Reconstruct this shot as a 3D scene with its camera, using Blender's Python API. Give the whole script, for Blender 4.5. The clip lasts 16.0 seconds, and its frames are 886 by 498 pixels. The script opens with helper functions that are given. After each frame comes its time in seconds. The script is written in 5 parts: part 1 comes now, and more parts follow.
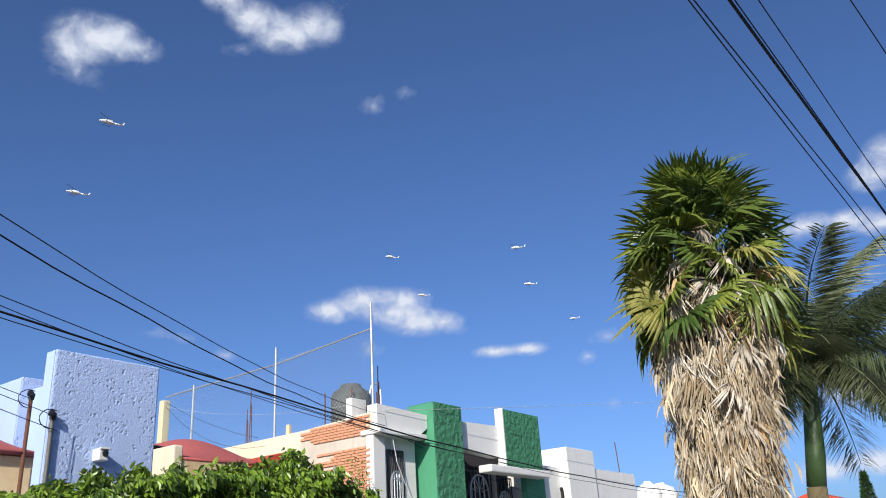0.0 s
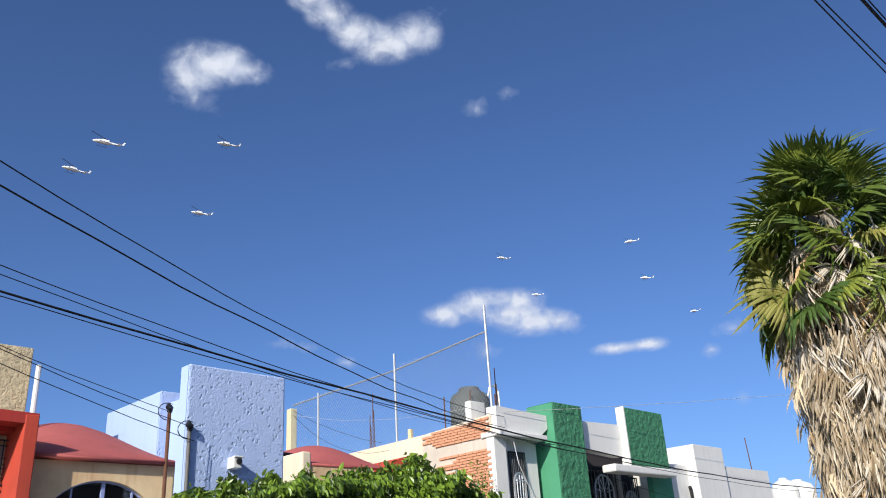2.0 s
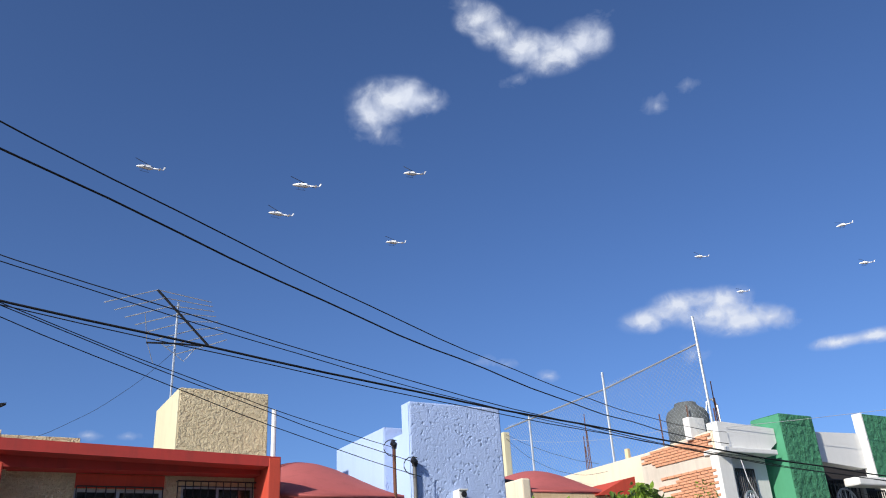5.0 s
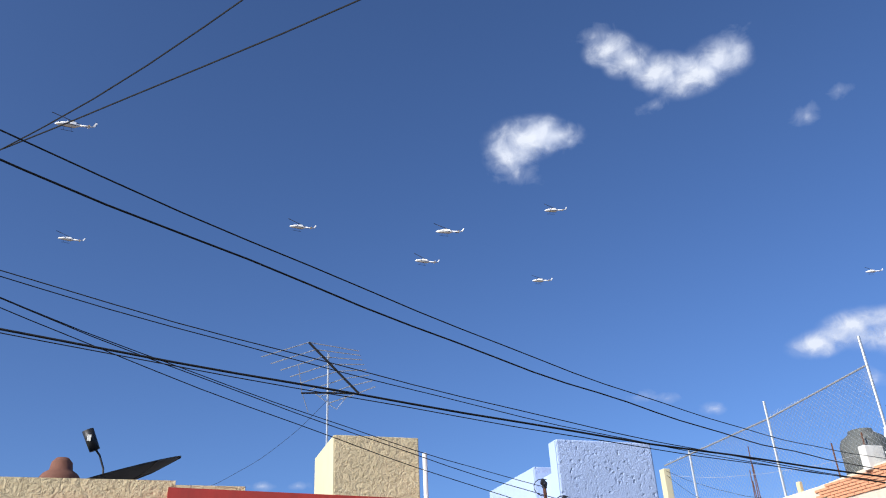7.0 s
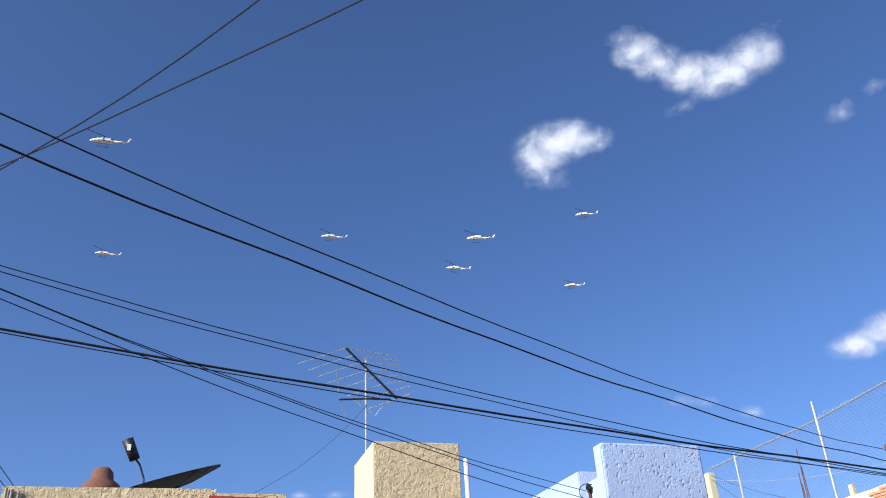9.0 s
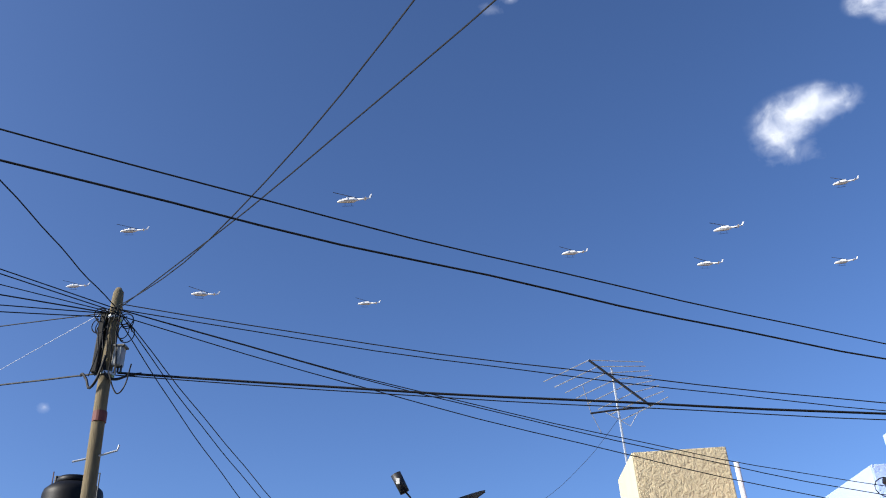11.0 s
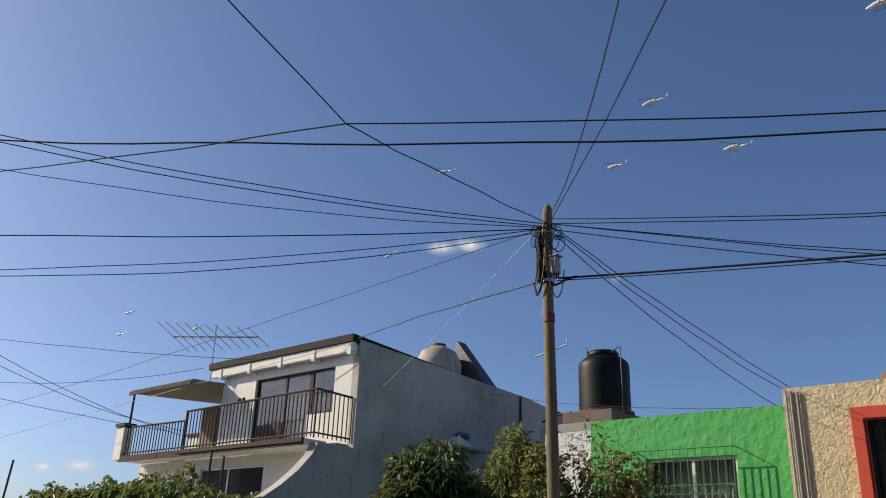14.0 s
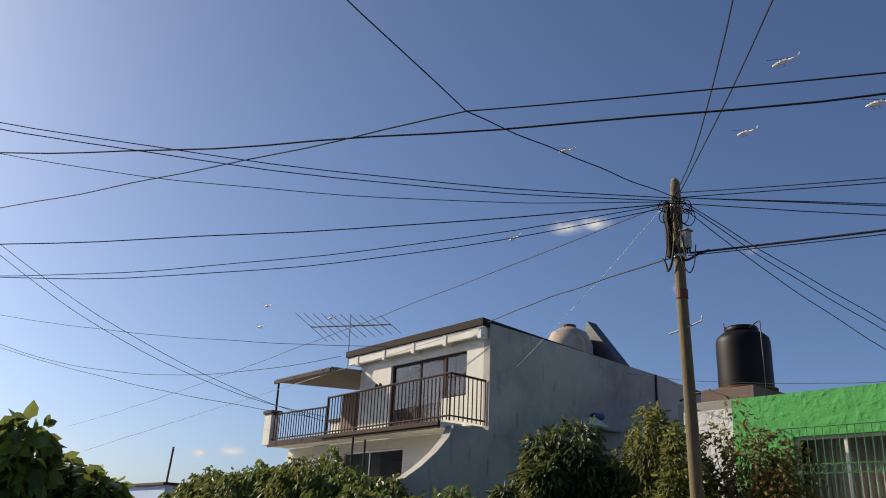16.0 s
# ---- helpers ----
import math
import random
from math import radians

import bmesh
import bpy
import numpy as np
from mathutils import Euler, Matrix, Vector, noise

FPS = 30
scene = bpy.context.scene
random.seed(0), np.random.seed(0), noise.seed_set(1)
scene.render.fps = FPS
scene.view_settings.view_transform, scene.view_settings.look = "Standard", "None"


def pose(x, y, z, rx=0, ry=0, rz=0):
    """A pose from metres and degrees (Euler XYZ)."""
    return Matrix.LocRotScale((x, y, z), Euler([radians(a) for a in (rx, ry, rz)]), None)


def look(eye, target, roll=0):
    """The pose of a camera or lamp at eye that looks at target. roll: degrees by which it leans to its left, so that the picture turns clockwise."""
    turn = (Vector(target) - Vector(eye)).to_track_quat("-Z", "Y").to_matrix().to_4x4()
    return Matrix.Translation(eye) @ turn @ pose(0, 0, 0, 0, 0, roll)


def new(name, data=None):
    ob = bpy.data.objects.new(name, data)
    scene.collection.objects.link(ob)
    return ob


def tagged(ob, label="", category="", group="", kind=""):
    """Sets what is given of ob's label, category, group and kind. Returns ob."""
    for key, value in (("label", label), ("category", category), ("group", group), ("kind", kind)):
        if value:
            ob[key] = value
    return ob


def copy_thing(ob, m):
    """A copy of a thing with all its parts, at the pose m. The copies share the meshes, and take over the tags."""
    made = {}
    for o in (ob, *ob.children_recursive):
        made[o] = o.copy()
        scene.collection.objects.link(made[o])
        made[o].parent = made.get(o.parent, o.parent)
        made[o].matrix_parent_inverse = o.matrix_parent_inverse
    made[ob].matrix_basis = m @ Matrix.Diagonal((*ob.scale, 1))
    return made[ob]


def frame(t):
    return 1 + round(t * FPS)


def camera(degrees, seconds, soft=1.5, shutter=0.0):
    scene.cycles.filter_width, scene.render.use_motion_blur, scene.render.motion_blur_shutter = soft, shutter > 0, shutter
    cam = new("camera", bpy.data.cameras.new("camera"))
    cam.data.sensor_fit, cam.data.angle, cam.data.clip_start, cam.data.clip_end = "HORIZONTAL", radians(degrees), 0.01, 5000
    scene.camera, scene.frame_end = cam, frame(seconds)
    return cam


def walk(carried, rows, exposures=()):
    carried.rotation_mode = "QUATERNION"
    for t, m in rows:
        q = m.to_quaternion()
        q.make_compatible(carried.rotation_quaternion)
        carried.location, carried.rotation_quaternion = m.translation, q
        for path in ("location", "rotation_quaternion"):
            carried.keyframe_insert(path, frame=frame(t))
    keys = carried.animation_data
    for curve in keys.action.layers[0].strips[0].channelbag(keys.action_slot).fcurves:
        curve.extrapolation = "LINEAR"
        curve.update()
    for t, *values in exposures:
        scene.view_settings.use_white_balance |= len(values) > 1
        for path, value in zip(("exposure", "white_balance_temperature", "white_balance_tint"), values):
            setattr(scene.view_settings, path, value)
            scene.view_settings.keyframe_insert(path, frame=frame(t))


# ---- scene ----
cam = camera(56.96, 16.0, soft=1.05)
PATH = [
    (0.0, pose(-0.453, -0.087, 1.414, 112.09, 3.28, -52.71)),
    (0.5, pose(-0.487, -0.042, 1.427, 112.13, 3.29, -50.82)),
    (1.0, pose(-0.465, -0.021, 1.433, 112.22, 3.22, -48.70)),
    (1.5, pose(-0.472, -0.091, 1.441, 112.46, 3.22, -46.20)),
    (2.0, pose(-0.476, -0.150, 1.418, 112.66, 3.29, -44.28)),
    (2.5, pose(-0.515, -0.186, 1.415, 112.62, 3.55, -44.29)),
    (3.0, pose(-0.540, -0.153, 1.412, 110.90, 3.74, -44.58)),
    (3.5, pose(-0.530, -0.065, 1.435, 108.33, 2.98, -43.69)),
    (4.0, pose(-0.579, -0.079, 1.568, 107.88, 3.20, -41.32)),
    (4.5, pose(-0.619, -0.188, 1.651, 111.20, 3.43, -36.31)),
    (5.0, pose(-0.651, -0.141, 1.647, 114.43, 3.20, -29.83)),
    (7.5, pose(-0.508, -0.367, 1.558, 117.85, 2.79, -18.04)),
    (8.0, pose(-0.577, -0.159, 1.598, 117.89, 2.81, -17.41)),
    (10.5, pose(-0.374, 0.021, 1.597, 120.08, 2.42, -6.70)),
    (11.0, pose(-0.173, 0.146, 1.623, 120.62, 2.81, 3.15)),
    (11.5, pose(0.346, 0.071, 1.566, 118.75, 1.44, 15.21)),
    (12.0, pose(0.537, 0.133, 1.590, 116.50, 0.61, 24.30)),
    (12.5, pose(0.788, 0.136, 1.656, 115.64, -0.61, 32.57)),
    (13.0, pose(1.033, 0.220, 1.729, 115.00, -0.92, 39.62)),
    (13.5, pose(1.175, 0.151, 1.747, 112.52, -0.52, 41.79)),
    (14.0, pose(1.251, 0.108, 1.771, 110.93, -2.03, 41.30)),
    (14.5, pose(1.270, 0.096, 1.775, 110.72, -2.94, 43.03)),
    (15.0, pose(1.268, 0.103, 1.765, 110.44, -2.72, 45.89)),
    (15.5, pose(1.272, 0.080, 1.759, 110.08, -2.42, 48.66)),
    (16.0, pose(1.287, 0.049, 1.749, 109.42, -2.26, 50.50))]
walk(cam, PATH, [(0.0, 0.18, 6500, 10), (5.0, 0.2, 6500, 10), (7.5, 0.4, 6500, 10), (10.5, 0.56, 6500, 10), (12.0, 0.65, 7200, 10), (12.5, 0.44, 7400, 10),
                 (13.2, 0.1, 7500, 10), (14.0, 0.14, 7700, 10), (16.0, 0.08, 8000, 10)])

# ---- light ----
SUN_TO = Vector((-0.87, -0.39, 0.50)).normalized()
world = bpy.data.worlds.new("sky")
scene.world = world
world.use_nodes = True
wn = world.node_tree.nodes
sky = wn.new("ShaderNodeTexSky")
sky.sky_type = "NISHITA"
sky.sun_disc = False
sky.sun_elevation = math.asin(SUN_TO.z)
sky.sun_rotation = math.atan2(SUN_TO.x, SUN_TO.y)
sky.altitude = 1900.0
sky.air_density = 0.9
sky.dust_density = 8.5
sky.ozone_density = 4.0
wn["Background"].inputs["Strength"].default_value = 0.118
tint = wn.new("ShaderNodeMix")
tint.data_type, tint.blend_type = "RGBA", "MULTIPLY"
tint.inputs[0].default_value = 1.0
tint.inputs[7].default_value = (0.74, 0.90, 1.13, 1.0)
world.node_tree.links.new(sky.outputs["Color"], tint.inputs[6])
world.node_tree.links.new(tint.outputs[2], wn["Background"].inputs["Color"])
sun_data = bpy.data.lights.new("sun", "SUN")
sun_data.energy, sun_data.angle, sun_data.color = 4.6, radians(0.53), (1.0, 0.94, 0.84)
sun = new("sun", sun_data)
sun.matrix_world = look(SUN_TO * 60, (0, 0, 0))


# ---- materials ----
def nodes_of(name, rough=0.8, metal=0.0):
    m = bpy.data.materials.new(name)
    m.use_nodes = True
    nt = m.node_tree
    b = nt.nodes["Principled BSDF"]
    b.inputs["Roughness"].default_value = rough
    b.inputs["Metallic"].default_value = metal
    return m, nt, b


def noise_node(nt, scale, detail=4.0, rough=0.6, vec=None):
    n = nt.nodes.new("ShaderNodeTexNoise")
    n.inputs["Scale"].default_value = scale
    n.inputs["Detail"].default_value = detail
    n.inputs["Roughness"].default_value = rough
    if vec is not None:
        nt.links.new(vec, n.inputs["Vector"])
    return n


def ramp(nt, fac, stops):
    r = nt.nodes.new("ShaderNodeValToRGB")
    while len(r.color_ramp.elements) < len(stops):
        r.color_ramp.elements.new(0.5)
    for e, (p, c) in zip(r.color_ramp.elements, stops):
        e.position, e.color = p, (*c, 1.0)
    nt.links.new(fac, r.inputs["Fac"])
    return r


def mixed(nt, a, b, fac, mode="MIX"):
    x = nt.nodes.new("ShaderNodeMix")
    x.data_type, x.blend_type = "RGBA", mode
    for socket, v in (("Factor", fac), ("A", a), ("B", b)):
        s = [i for i in x.inputs if i.name == socket and (i.type == "VALUE" if socket == "Factor" else i.type == "RGBA")][0]
        if hasattr(v, "links"):
            nt.links.new(v, s)
        else:
            s.default_value = v if socket == "Factor" else (*v, 1.0)
    return [o for o in x.outputs if o.type == "RGBA"][0]


def bump(nt, bsdf, height, strength, distance):
    b = nt.nodes.new("ShaderNodeBump")
    b.inputs["Strength"].default_value = strength
    b.inputs["Distance"].default_value = distance
    nt.links.new(height, b.inputs["Height"])
    nt.links.new(b.outputs["Normal"], bsdf.inputs["Normal"])


def coords(nt, stretch=(1, 1, 1)):
    t = nt.nodes.new("ShaderNodeTexCoord")
    mp = nt.nodes.new("ShaderNodeMapping")
    mp.inputs["Scale"].default_value = stretch
    nt.links.new(t.outputs["Object"], mp.inputs["Vector"])
    return mp.outputs["Vector"]


def shade(c, k):
    return tuple(min(1.0, v * k) for v in c)


def stucco(name, colour, grain=14.0, depth=0.02, strength=0.8, stain=0.25, stain_colour=None, rough=0.85, pits=False):
    """Rough-cast plaster: knobbly relief or scattered trowel pits, blotches at metre scale, faint runs down the wall."""
    m, nt, b = nodes_of(name, rough)
    v = coords(nt)
    big = noise_node(nt, 0.9, 5, 0.65, v)
    fine = noise_node(nt, grain * 2.6, 4, 0.65, v)
    runs = noise_node(nt, 1.6, 4, 0.6, coords(nt, (2.6, 2.6, 0.35)))
    dirty = stain_colour or shade(colour, 0.62)
    c = mixed(nt, shade(colour, 0.9), shade(colour, 1.08), fine.outputs["Fac"])
    f = ramp(nt, big.outputs["Fac"], [(0.45, (0, 0, 0)), (0.75, (stain,) * 3)])
    c = mixed(nt, c, dirty, f.outputs["Color"])
    g = ramp(nt, runs.outputs["Fac"], [(0.55, (0, 0, 0)), (0.78, (stain * 0.9,) * 3)])
    c = mixed(nt, c, dirty, g.outputs["Color"])
    nt.links.new(c, b.inputs["Base Color"])
    warp = noise_node(nt, grain * 0.8, 4, 0.65, v)
    vor = nt.nodes.new("ShaderNodeTexVoronoi")
    vor.feature = "F1" if pits else "SMOOTH_F1"
    vor.inputs["Scale"].default_value = grain
    nt.links.new(mixed(nt, v, warp.outputs["Color"], 0.1 if pits else 0.2), vor.inputs["Vector"])
    if pits:
        bowl = ramp(nt, vor.outputs["Distance"], [(0.05, (0, 0, 0)), (0.2, (0.55,) * 3), (0.42, (1, 1, 1))])
        patch = noise_node(nt, grain * 0.35, 2, 0.5, v)
        h = mixed(nt, bowl.outputs["Color"], (1, 1, 1), ramp(nt, patch.outputs["Fac"], [(0.4, (0, 0, 0)), (0.65, (1, 1, 1))]).outputs["Color"])
        h = mixed(nt, h, fine.outputs["Fac"], 0.35)
    else:
        lump = ramp(nt, vor.outputs["Distance"], [(0.1, (1, 1, 1)), (0.5, (0.35,) * 3), (0.75, (0, 0, 0))])
        h = mixed(nt, lump.outputs["Color"], fine.outputs["Fac"], 0.35)
    bump(nt, b, h, strength, depth)
    return m


def plaster(name, colour, stain=0.3, stain_colour=None, rough=0.8):
    """Smooth render with fine grain, patches and streaks."""
    m, nt, b = nodes_of(name, rough)
    v = coords(nt)
    big = noise_node(nt, 0.7, 6, 0.7, v)
    fine = noise_node(nt, 38, 4, 0.6, v)
    runs = noise_node(nt, 2.2, 5, 0.65, coords(nt, (2.4, 2.4, 0.22)))
    dirty = stain_colour or shade(colour, 0.55)
    c = mixed(nt, shade(colour, 0.93), shade(colour, 1.05), fine.outputs["Fac"])
    f = ramp(nt, big.outputs["Fac"], [(0.42, (0, 0, 0)), (0.72, (stain,) * 3)])
    c = mixed(nt, c, dirty, f.outputs["Color"])
    g = ramp(nt, runs.outputs["Fac"], [(0.5, (0, 0, 0)), (0.72, (stain,) * 3)])
    c = mixed(nt, c, dirty, g.outputs["Color"])
    nt.links.new(c, b.inputs["Base Color"])
    bump(nt, b, mixed(nt, fine.outputs["Fac"], big.outputs["Fac"], 0.5), 0.5, 0.008)
    return m


def cement(name):
    """Old cement render: cloudy damp patches at two scales, small dark drips, fine grain."""
    m, nt, b = nodes_of(name, 0.9)
    v = coords(nt)
    big = noise_node(nt, 0.55, 6, 0.62, v)
    mid = noise_node(nt, 2.4, 6, 0.68, v)
    fine = noise_node(nt, 45, 4, 0.6, v)
    drips = noise_node(nt, 3.0, 4, 0.6, coords(nt, (2.0, 2.0, 0.5)))
    c = mixed(nt, (0.42, 0.39, 0.36), (0.56, 0.52, 0.48), fine.outputs["Fac"])
    c = mixed(nt, c, (0.25, 0.235, 0.22), ramp(nt, big.outputs["Fac"], [(0.42, (0, 0, 0)), (0.66, (0.75,) * 3)]).outputs["Color"])
    c = mixed(nt, c, (0.60, 0.57, 0.52), ramp(nt, mid.outputs["Fac"], [(0.52, (0, 0, 0)), (0.75, (0.5,) * 3)]).outputs["Color"])
    c = mixed(nt, c, (0.10, 0.095, 0.09), ramp(nt, drips.outputs["Fac"], [(0.6, (0, 0, 0)), (0.75, (0.55,) * 3)]).outputs["Color"])
    nt.links.new(c, b.inputs["Base Color"])
    bump(nt, b, mixed(nt, fine.outputs["Fac"], mid.outputs["Fac"], 0.6), 0.5, 0.012)
    return m


def simple(name, colour, rough=0.5, metal=0.0, var=0.25, scale=20.0, bumpy=0.15, stretch=(1, 1, 1)):
    """Painted metal, plastic, wood and the like: a base colour with worn patches and light relief."""
    m, nt, b = nodes_of(name, rough, metal)
    n = noise_node(nt, scale, 5, 0.65, coords(nt, stretch))
    big = noise_node(nt, scale * 0.13, 4, 0.6, coords(nt))
    c = mixed(nt, shade(colour, 1 - var), shade(colour, 1 + var), n.outputs["Fac"])
    f = ramp(nt, big.outputs["Fac"], [(0.45, (0, 0, 0)), (0.8, (var,) * 3)])
    c = mixed(nt, c, shade(colour, 0.5), f.outputs["Color"])
    nt.links.new(c, b.inputs["Base Color"])
    if bumpy:
        bump(nt, b, n.outputs["Fac"], bumpy, 0.01)
    return m


def pane_glass(name):
    m, nt, b = nodes_of(name, 0.03)
    b.inputs["Transmission Weight"].default_value = 1.0
    b.inputs["IOR"].default_value = 1.45
    b.inputs["Base Color"].default_value = (0.55, 0.58, 0.64, 1)
    b.inputs["Specular IOR Level"].default_value = 0.25
    n = noise_node(nt, 1.5, 3, 0.5, coords(nt))
    bump(nt, b, n.outputs["Fac"], 0.04, 0.02)
    return m


def leafy(name, dark, light, rough=0.45, through_light=0.3):
    """Leaves: each its own shade, some light coming through."""
    m, nt, b = nodes_of(name, rough)
    g = nt.nodes.new("ShaderNodeNewGeometry")
    r = ramp(nt, g.outputs["Random Per Island"], [(0.0, dark), (0.6, tuple((a + c) / 2 for a, c in zip(dark, light))), (1.0, light)])
    big = noise_node(nt, 1.3, 3, 0.6, coords(nt))
    c = mixed(nt, r.outputs["Color"], shade(dark, 0.8), ramp(nt, big.outputs["Fac"], [(0.45, (0, 0, 0)), (0.75, (0.6,) * 3)]).outputs["Color"])
    nt.links.new(c, b.inputs["Base Color"])
    t = nt.nodes.new("ShaderNodeBsdfTranslucent")
    nt.links.new(mixed(nt, c, (1.0, 0.95, 0.35), 0.25), t.inputs["Color"])
    mix = nt.nodes.new("ShaderNodeMixShader")
    mix.inputs["Fac"].default_value = through_light
    nt.links.new(b.outputs["BSDF"], mix.inputs[1])
    nt.links.new(t.outputs["BSDF"], mix.inputs[2])
    nt.links.new(mix.outputs["Shader"], nt.nodes["Material Output"].inputs["Surface"])
    return m


M_BEIGE = stucco("beige_roughcast", (0.70, 0.58, 0.36), 17, 0.06, 1.0, 0.3)
M_BEIGE_FLAT = plaster("beige_smooth", (0.64, 0.58, 0.38), 0.2)
M_RED = plaster("red_orange_paint", (0.56, 0.065, 0.032), 0.4, (0.22, 0.035, 0.025))
M_RED_OLD = plaster("weathered_red_paint", (0.42, 0.035, 0.026), 0.5, (0.2, 0.03, 0.025))
M_SIDE = plaster("cream_side_render", (0.78, 0.66, 0.48), 0.3)
M_MAST = simple("dull_grey_steel", (0.17, 0.165, 0.155), 0.7, 0.2, 0.3, 20)
M_CREAM = plaster("cream_paint", (0.74, 0.57, 0.33), 0.55, (0.42, 0.18, 0.08))
M_MAROON = plaster("maroon_roof_paint", (0.42, 0.10, 0.09), 0.3)
M_BLUE = stucco("blue_roughcast", (0.42, 0.53, 0.78), 14, 0.032, 1.0, 0.18, pits=True)
M_BLUE_FLAT = plaster("pale_blue_paint", (0.42, 0.55, 0.80), 0.12)
M_WHITE = plaster("white_paint", (0.74, 0.73, 0.69), 0.2, (0.45, 0.44, 0.42))
M_GREEN = stucco("dark_green_roughcast", (0.05, 0.22, 0.11), 9, 0.09, 1.0, 0.2)
M_GREEN_FLAT = plaster("green_paint", (0.07, 0.30, 0.16), 0.2)
M_LIME = stucco("lime_green_plaster", (0.065, 0.40, 0.10), 9, 0.035, 0.6, 0.15)
M_GREY = cement("grey_cement_render")
M_OFFWHITE = plaster("off_white_paint", (0.80, 0.78, 0.71), 0.3)
M_CONCRETE = plaster("concrete", (0.36, 0.34, 0.31), 0.4)
M_BRICK = simple("fired_clay_brick", (0.62, 0.30, 0.17), 0.9, 0, 0.35, 22, 0.6)
M_MORTAR = plaster("mortar", (0.62, 0.55, 0.45), 0.4)
M_BLACK = simple("black_painted_iron", (0.025, 0.025, 0.027), 0.5, 0.3, 0.3, 30)
M_BROWN_IRON = simple("brown_painted_iron", (0.04, 0.018, 0.014), 0.85, 0.0, 0.3, 30)
M_GALV = simple("galvanised_steel", (0.55, 0.57, 0.58), 0.45, 0.7, 0.2, 25)
M_RUST = simple("rusty_steel", (0.16, 0.07, 0.04), 0.8, 0.3, 0.4, 25, 0.4)
M_CABLE = simple("black_cable_rubber", (0.005, 0.005, 0.006), 0.75, 0, 0.3, 8)
M_CABLE_GREY = simple("pale_service_wire", (0.50, 0.50, 0.50), 0.5, 0, 0.3, 8)
M_POLE = simple("weathered_wood_pole", (0.16, 0.125, 0.065), 0.85, 0, 0.65, 12, 0.6, (6, 6, 0.6))
M_TANK = simple("black_polyethylene", (0.006, 0.006, 0.007), 0.5, 0, 0.6, 3, 0.15)
M_TANK.node_tree.nodes["Principled BSDF"].inputs["Specular IOR Level"].default_value = 0.2
M_TANK_GREY = simple("weathered_cement_tank", (0.11, 0.12, 0.115), 0.8, 0, 0.5, 5, 0.3)
M_GLASS = pane_glass("window_glass")
M_FRAME_BLUE = simple("pale_blue_window_paint", (0.27, 0.32, 0.56), 0.5)
M_ALU = simple("aluminium_frame", (0.45, 0.44, 0.42), 0.4, 0.7, 0.1)
# near-black colour that stands for shade in rooms, openings and the recess
M_DARK = simple("dark_room_shade", (0.045, 0.04, 0.045), 0.9)
M_CURTAIN = simple("curtain_cloth", (0.45, 0.42, 0.38), 0.95, 0, 0.2, 6, 0.3, (14, 14, 0.6))
M_ASPHALT = simple("asphalt", (0.05, 0.05, 0.052), 0.9, 0, 0.3, 60, 0.5)
M_PAVE = plaster("pavement_concrete", (0.34, 0.33, 0.31), 0.35)
M_EARTH = simple("dry_earth", (0.20, 0.15, 0.10), 0.95, 0, 0.4, 3, 0.5)
M_BARK = simple("grey_bark", (0.16, 0.12, 0.09), 0.9, 0, 0.4, 14, 0.8, (4, 4, 1))
M_LEAF = leafy("ficus_leaves", (0.018, 0.05, 0.006), (0.27, 0.42, 0.045), 0.33, 0.25)


# ---- building helpers ----
def mesh_of(name, bm, mat, smooth=False):
    me = bpy.data.meshes.new(name)
    bmesh.ops.recalc_face_normals(bm, faces=bm.faces)
    bm.to_mesh(me)
    bm.free()
    me.materials.append(mat)
    if smooth:
        me.polygons.foreach_set("use_smooth", [True] * len(me.polygons))
    return me


def raw_mesh(name, verts, faces, mat, smooth=False):
    me = bpy.data.meshes.new(name)
    me.from_pydata(verts, [], faces)
    me.materials.append(mat)
    if smooth:
        me.polygons.foreach_set("use_smooth", [True] * len(me.polygons))
    me.update()
    return me


def thing(name, label, category, at=(0, 0, 0), kind="", group="", turn=0.0):
    ob = new(name)
    ob.empty_display_size = 0.1
    ob.matrix_basis = pose(*at, 0, 0, turn)
    return tagged(ob, label, category, group, kind)


def part(name, bm, mat, parent, label="", smooth=False, local=None):
    """One mesh object under a thing or part. The mesh is in the world's metres unless local gives its own pose."""
    ob = new(name, bm if isinstance(bm, bpy.types.Mesh) else mesh_of(name, bm, mat, smooth))
    if parent is not None:
        ob.parent = parent
        if local is None:
            base = parent.matrix_basis.copy()
            up = parent.parent
            while up is not None:
                base = up.matrix_basis @ base
                up = up.parent
            ob.matrix_basis = base.inverted()
        else:
            ob.matrix_basis = local
    if label:
        ob["label"] = label
    return ob


def add_box(bm, x0, x1, y0, y1, z0, z1, bevel=0.0):
    r = bmesh.ops.create_cube(bm, size=1.0, matrix=Matrix.LocRotScale(((x0 + x1) / 2, (y0 + y1) / 2, (z0 + z1) / 2), None, (abs(x1 - x0), abs(y1 - y0), abs(z1 - z0))))
    if bevel:
        edges = list({e for v in r["verts"] for e in v.link_edges})
        bmesh.ops.bevel(bm, geom=edges, offset=bevel, segments=2, affect="EDGES", profile=0.5)
    return bm


def box(x0, x1, y0, y1, z0, z1, bevel=0.012):
    return add_box(bmesh.new(), x0, x1, y0, y1, z0, z1, bevel)


